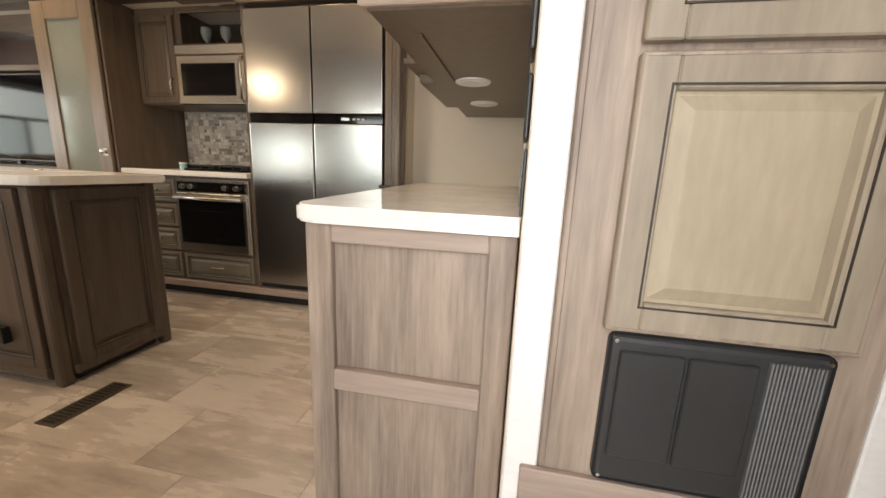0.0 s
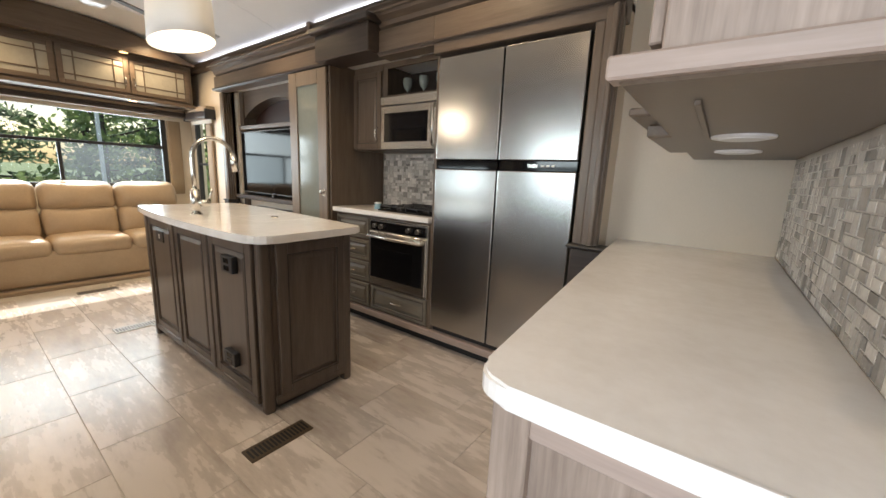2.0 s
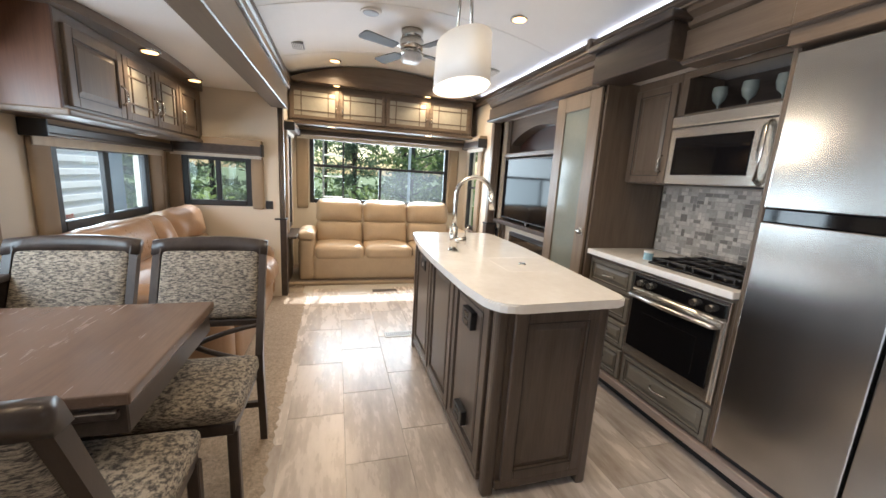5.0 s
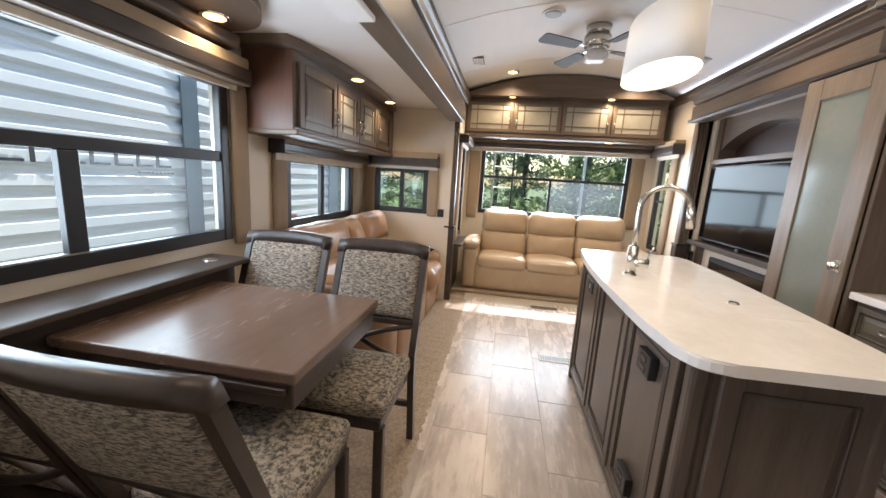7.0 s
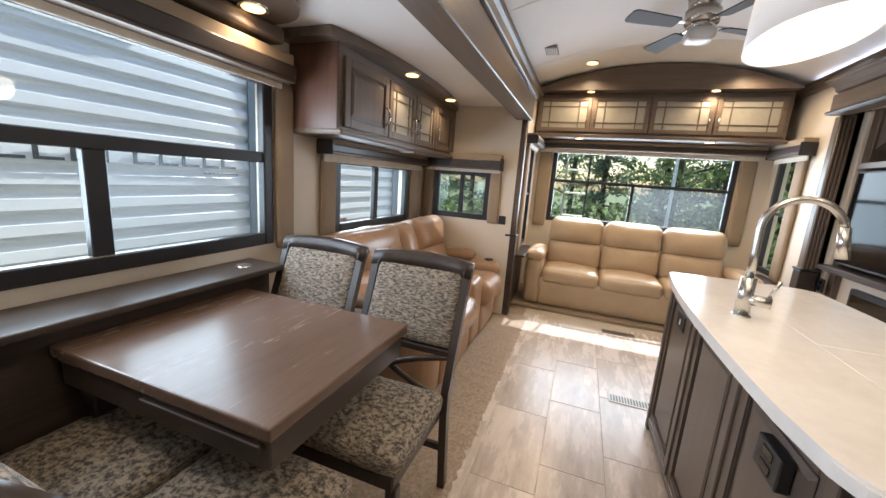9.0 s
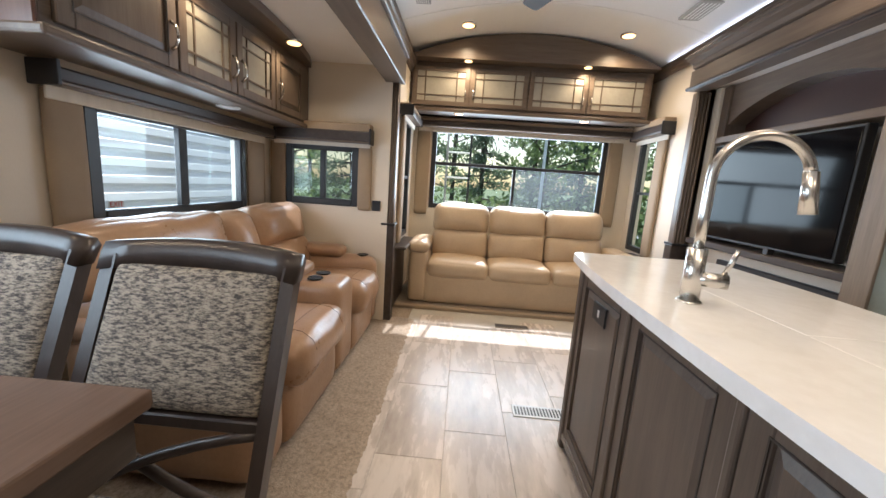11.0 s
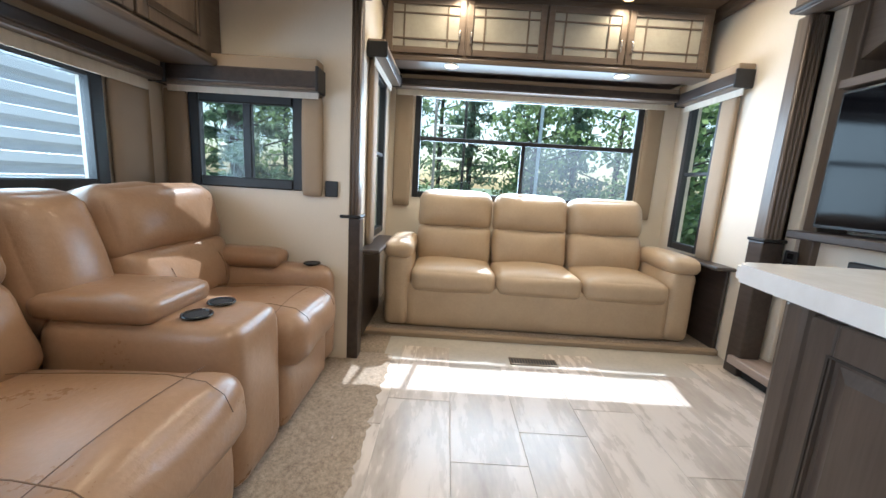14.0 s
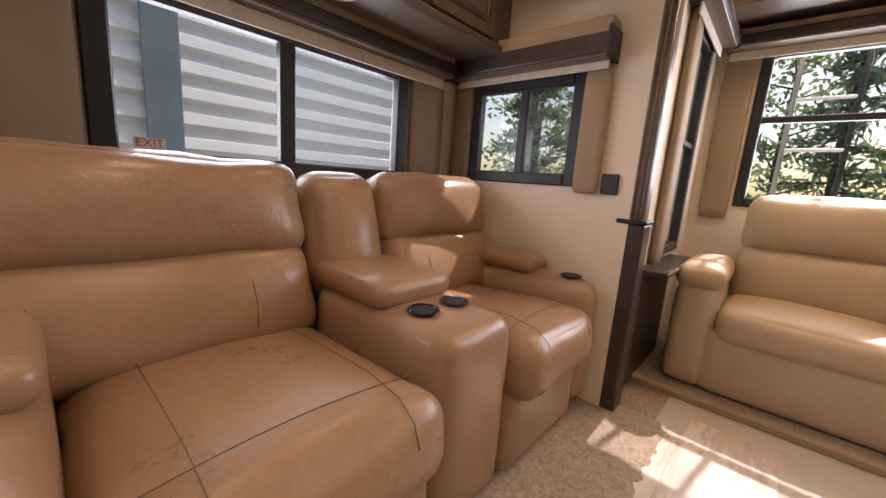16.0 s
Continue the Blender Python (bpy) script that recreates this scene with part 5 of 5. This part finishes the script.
t = thing("side_table", (-5.15, 0.12, 0), "dark wood end table beside the sofa", "table")
bx("top", dark_wood, t, -5.75, -5.05, 0.055, 0.19, 0.60, 0.625, 0.006)
bx("panel", dark_wood, t, -5.7, -5.1, 0.058, 0.08, 0.03, 0.60, 0.004)
t = thing("side_table", (-5.5, 2.46, 0), "dark wood end table beside the sofa", "table")
bx("top", dark_wood, t, -5.8, -5.2, 2.40, 2.535, 0.60, 0.625, 0.006)
bx("panel", dark_wood, t, -5.75, -5.25, 2.51, 2.532, 0.03, 0.60, 0.004)

# ---- ceiling vents and speakers ----


def ceiling_grille(x, y, w, d, label, material):
    t = thing("ceiling_vent", (x, y, up(y)), label, "vent", "ceiling vents")
    z = up(y) - 0.008
    part("frame", box(bmesh.new(), x - w / 2, x + w / 2, y - d / 2, y + d / 2, z - 0.006, z + 0.012, 0.004), material, t)
    for k in range(6):
        yy = y - d * 0.36 + d * 0.72 * k / 5
        bx("slat", rubber if material is ceil_paint else ceil_paint, t, x - w * 0.4, x + w * 0.4, yy - 0.004, yy + 0.004, z - 0.009, z - 0.005, 0)


ceiling_grille(-4.70, 0.265, 0.2, 0.11, "grey slatted ceiling air vent", mat("grey_vent", (0.3, 0.3, 0.3), 0.5))
ceiling_grille(-4.73, 2.25, 0.3, 0.18, "beige slatted ceiling return vent", mat("taupe_vent", (0.42, 0.41, 0.37), 0.5))
t = thing("ceiling_speaker", (-3.92, 0.877, 2.6), "round white ceiling speaker", "speaker")
part("ring", cyl(bmesh.new(), (-3.92, 0.877, up(0.877) - 0.016), (-3.92, 0.877, up(0.877) + 0.006), 0.08, 0.09, 28), ceil_paint, t)
part("grille", cyl(bmesh.new(), (-3.92, 0.877, up(0.877) - 0.02), (-3.92, 0.877, up(0.877) - 0.015), 0.06, 0.065, 28), bpy.data.materials["grey_vent"], t)


def floor_vent(x0, x1, y0, y1, material, label):
    t = thing("floor_register", ((x0 + x1) / 2, (y0 + y1) / 2, 0), label, "floor vent", "floor registers")
    bx("frame", material, t, x0, x1, y0, y1, -0.002, 0.005, 0.002)
    n = int((y1 - y0) / 0.017)
    for k in range(1, n):
        y = y0 + (y1 - y0) * k / n
        bx("slot", rubber, t, x0 + 0.018, x1 - 0.018, y - 0.005, y + 0.004, 0.004, 0.0062, 0)


floor_vent(-1.76, -1.66, 1.04, 1.335, bronze, "bronze slotted floor register")
floor_vent(-4.99, -4.90, 1.04, 1.335, bronze, "bronze slotted floor register")
floor_vent(-3.73, -3.62, 1.03, 1.33, mat("silver_register", (0.55, 0.55, 0.53), 0.4, 0.3), "pale metal slotted floor register")

# ---- outside ----
def noise_mat(name, a, b, scale):
    return mat(name, a, 0.85, 0, b, (scale,) * 3, (scale * 9,) * 3, bump=0.4)


lawn = noise_mat("summer_grass", (0.14, 0.2, 0.05), (0.07, 0.11, 0.03), 0.8)
asphalt = noise_mat("pale_gravel_lot", (0.3, 0.29, 0.27), (0.2, 0.19, 0.18), 1.5)
setting("ground", "green lawn reaching the horizon", "ground", [(-400, 200, -300, 300, -1.25, -1.2)], lawn)
setting("road", "pale gravel drive around the parked trailers", "road", [(-12, 20, -9, 12, -1.2, -1.19), (-26, -22, -60, 60, -1.2, -1.19)], asphalt)
t = thing("parked_trailer", (-3.5, -3.4, -1.2), "white corrugated travel trailer parked alongside", "trailer")
siding = mat("white_ribbed_aluminium", (0.86, 0.88, 0.90), 0.3, 0.0, (0.82, 0.845, 0.875))
bm = bmesh.new()
prof = []
z = -0.5
while z < 2.9:
    prof += [(-2.40, z), (-2.408, z + 0.06), (-2.43, z + 0.085), (-2.438, z + 0.11), (-2.43, z + 0.125)]
    z += 0.14
prof += [(-2.40, z), (-4.8, z), (-4.8, -0.5)]
extrude(bm, prof, "x", -6.62, 3.0)
part("body", bm, siding, t)
trim_blue = mat("grey_blue_trim", (0.2, 0.26, 0.32), 0.4)
bx("corner_trim", trim_blue, t, -3.81, -3.64, -2.399, -2.385, -0.5, 2.9, 0.003)
bx("corner_trim", trim_blue, t, -6.6, -6.3, -2.399, -2.385, -0.5, 2.9, 0.003)
w_ = bx("window_trim", trim_blue, t, -2.80, -1.75, -2.41, -2.385, 2.06, 2.62, 0.02, 2)
bx("pane", siding, w_, -2.75, -1.8, -2.386, -2.38, 2.11, 2.57, 0.01, 2)
for k in range(9):
    x, h = -2.09 - k * 0.16, 0.14 if k == 0 else 0.105
    bm = bmesh.new()
    box(bm, x - 0.024, x, -2.394, -2.388, 1.315, 1.315 + h)
    if k != 3:
        box(bm, x - 0.13, x - 0.024, -2.394, -2.388, 1.315, 1.333)
        box(bm, x - 0.13, x - 0.024, -2.394, -2.388, 1.297 + h, 1.315 + h)
    part("lettering_block", bm, letter_grey, t)
for k in range(9):
    bx("lettering_block", letter_grey, t, -3.52 + k * 0.035, -3.497 + k * 0.035, -2.394, -2.388, 1.265, 1.28, 0.002)
for x in (-3.4, -2.5):
    w_ = part("wheel", cyl(bmesh.new(), (x, -2.55, -0.85), (x, -2.75, -0.85), 0.35, n=28), rubber, t)
    part("rim", cyl(bmesh.new(), (x, -2.53, -0.85), (x, -2.56, -0.85), 0.2, n=20), steel_plain, w_)

t.matrix_basis = Matrix.Translation((0, 0.3, 0)) @ t.matrix_basis

leaf_a = mat("sunlit_leaves", (0.30, 0.38, 0.15), 0.6, 0, (0.16, 0.22, 0.09), (0.6, 0.6, 0.6), (5, 5, 5), island=0.4)
leaf_b = mat("pine_needles", (0.24, 0.31, 0.19), 0.7, 0, (0.13, 0.18, 0.11), (0.6, 0.6, 0.6), (5, 5, 5), island=0.4)
for lm in (leaf_a, leaf_b):
    nd, ln = lm.node_tree.nodes, lm.node_tree.links
    tl = nd.new("ShaderNodeBsdfTranslucent")
    mx = nd.new("ShaderNodeMixShader")
    mx.inputs[0].default_value = 0.5
    src = nd["Principled BSDF"].inputs["Base Color"].links[0].from_socket
    ln.new(src, tl.inputs[0])
    ln.new(nd["Principled BSDF"].outputs[0], mx.inputs[1]), ln.new(tl.outputs[0], mx.inputs[2])
    ln.new(mx.outputs[0], nd["Material Output"].inputs[0])
bark = mat("grey_brown_bark", (0.12, 0.095, 0.075), 0.9, 0, (0.06, 0.048, 0.04), (6, 6, 1), (30, 30, 8), bump=0.6)


def tree(x, y, h, spread, seed, conifer):
    rr = random.Random(seed)
    t = thing("pine_tree" if conifer else "leafy_tree", (x, y, -1.2), "tall dark green pine behind the lot" if conifer else "sunlit leafy green tree behind the lot", "tree", "trees behind the lot")
    bm = tube(bmesh.new(), [(x, y, -1.2), (x + 0.05, y, h * 0.3), (x - 0.05, y + 0.05, h * 0.65), (x, y, h * 0.95 - 1.2)], [0.2, 0.15, 0.09, 0.02], 10)
    limbs = []
    for k in range(26 if conifer else 16):
        s = 0.12 + 0.83 * k / (26 if conifer else 16)
        a = k * 2.4 + rr.random()
        ln = spread * ((1.05 - s) if conifer else math.sin(math.pi * (0.15 + 0.8 * s))) * (0.7 + 0.5 * rr.random())
        p0 = Vector((x, y, -1.2 + h * s))
        p1 = p0 + Vector((math.cos(a) * ln, math.sin(a) * ln, (-0.12 if conifer else 0.35) * ln))
        tube(bm, [p0, p0.lerp(p1, 0.5) + Vector((0, 0, 0.05)), p1], [0.045, 0.03, 0.01], 5)
        limbs.append((p0, p1))
    part("trunk", bm, bark, t)
    vs, fs = [], []
    for p0, p1 in limbs:
        for k in range(85):
            s = 0.2 + 0.85 * rr.random()
            c = p0.lerp(p1, s) + Vector((rr.gauss(0, 1), rr.gauss(0, 1), rr.gauss(0, 0.6))) * spread * (0.09 if conifer else 0.15)
            u = Vector((rr.gauss(0, 1), rr.gauss(0, 1), rr.gauss(0, 1))).normalized()
            v = u.orthogonal().normalized()
            a, b = (0.20, 0.05) if conifer else (0.13, 0.08)
            i = len(vs)
            vs += [c - u * a, c + v * b, c + u * a, c - v * b]
            fs.append((i, i + 1, i + 2, i + 3))
    me = bpy.data.meshes.new("crown")
    me.from_pydata(vs, [], fs)
    me.materials.append(leaf_b if conifer else leaf_a)
    c = new("crown", me)
    c.parent = t
    c.matrix_parent_inverse = t.matrix_basis.inverted()


for k, (x, y, h, s, c) in enumerate(((-19, -4.5, 9, 2.2, True), (-17, -1.5, 8, 2.0, True), (-20, 1.5, 8.5, 2.4, True), (-18, 4, 6.0, 2.3, False), (-21, 6.5, 7.5, 2.4, True), (-17.5, -7.5, 7, 2.2, False),
                                     (-24, 0, 9, 2.8, False), (-23, 4.5, 10, 2.6, True), (-22, 9, 8, 2.8, False), (-13, -5.2, 7.5, 1.8, True), (-25, -9, 10, 3, True), (-16, 8.5, 6, 2.0, False), (-11.5, 9, 7, 2.2, False), (-19, 11, 8, 2.4, True))):
    tree(x, y, h, s, 40 + k, c)
vs, fs = [], []
rr = random.Random(5)
for k in range(11000):
    c = Vector((-15.5 + rr.gauss(0, 0.7), -9 + 22 * rr.random(), -1.2 + abs(rr.gauss(0, 0.75))))
    u = Vector((rr.gauss(0, 1), rr.gauss(0, 1), rr.gauss(0, 1))).normalized()
    v = u.orthogonal().normalized()
    i = len(vs)
    vs += [c - u * 0.14, c + v * 0.08, c + u * 0.14, c - v * 0.08]
    fs.append((i, i + 1, i + 2, i + 3))
me = bpy.data.meshes.new("hedge")
me.from_pydata(vs, [], fs)
me.materials.append(leaf_a)
tagged(new("hedge", me), "sunlit green shrubs along the lot", "shrubs", kind="stuff")
t = thing("ladder", (-6.4, 0.5, -0.5), "grey metal ladder on the rear of the trailer", "ladder")
for y in (0.44, 0.72):
    part("rail", cyl(bmesh.new(), (-6.42, y, -0.6), (-6.42, y, 2.6), 0.014, n=10), black if y > 0.6 else bpy.data.materials["grey_vent"], t)
for k in range(7):
    part("rung", cyl(bmesh.new(), (-6.42, 0.44, -0.2 + k * 0.3), (-6.42, 0.72, -0.2 + k * 0.3), 0.011, n=8), white_paint, t)
t = thing("light_pole", (-14, 2.9, -1.2), "thin white pole on the lot", "pole")
part("shaft", cyl(bmesh.new(), (-13, 2.95, -1.2), (-13, 2.95, 5), 0.05, 0.04, 10), white_paint, t)
part("shaft_foot", cyl(bmesh.new(), (-13, 2.95, -1.2), (-13, 2.95, -1.1), 0.1, 0.08, 10), white_paint, t)


def writing(text, m, size, material, name, label):
    cu = bpy.data.curves.new(name, "FONT")
    cu.body, cu.size, cu.align_x, cu.extrude = text, size, "CENTER", 0.0004
    ob = bpy.data.objects.new(name, cu)
    scene.collection.objects.link(ob)
    bpy.context.view_layer.update()
    me = bpy.data.meshes.new_from_object(ob.evaluated_get(bpy.context.evaluated_depsgraph_get()))
    bpy.data.objects.remove(ob)
    me.transform(m)
    me.materials.append(material)
    return me


for x in (-1.50, -3.45):
    z = 1.035 if x > -2 else 1.01
    t = thing("exit_label", (x, SY - 0.01, z), "small white exit label with red letters on the window", "label", "exit labels")
    bx("plate", white_label, t, x - 0.04, x + 0.04, SY - 0.012, SY - 0.010, z - 0.015, z + 0.018, 0)
    me = writing("EXIT", pose(x, SY - 0.0085, z - 0.009, 90, 0, 180), 0.034, red_label, "letters", "")
    o = new("letters", me)
    o.parent = t
    o.matrix_parent_inverse = t.matrix_basis.inverted()

# ---- carpet and tiles ----
bm = bmesh.new()
n = 170
vg = []
for i in range(n + 1):
    x = -4.93 + 4.0 * i / n
    row = []
    for j in range(19):
        y = -0.36 + 0.69 * j / 18
        row.append(bm.verts.new((x, y, 0.006 + 0.007 * noise.noise((x * 20, y * 20, 0)) + 0.005 * noise.noise((x * 70, y * 70, 3)) - (0.012 if j == 18 else 0))))
    vg.append(row)
for a, b in zip(vg, vg[1:]):
    for j in range(18):
        bm.faces.new((a[j], b[j], b[j + 1], a[j + 1]))
box(bm, -4.84, SX1, SY, -0.36, -0.012, 0.004)
box(bm, -5.22, -4.93, 0.05, 0.26, -0.012, 0.003)
tagged(part("carpet", bm, carpet_mat, None, "", True), "tan cut-pile carpet in the slide-out", "carpet", kind="structure")
floor_ob = bpy.data.objects["floor"]
tm = bpy.data.meshes.new("tile")
bm = box(bmesh.new(), -0.3038, 0.3038, -0.1518, 0.1518, -0.008, 0.0, 0.001)
bm.to_mesh(tm)
bm.free()
tm.materials.append(tile_mat)
for j in range(9):
    for i in range(12):
        x, y = -5.60 + i * 0.61 + (0.42 - 0.203 * j) % 0.61, 0.206 + j * 0.306
        if x > 1.1 or x < -4.93 or y > 2.62:
            continue
        o = new("tile", tm)
        o.matrix_basis = pose(x, y, 0, 0, 0, 180 * ((i * 7 + j * 3) % 2))
        o.parent = floor_ob
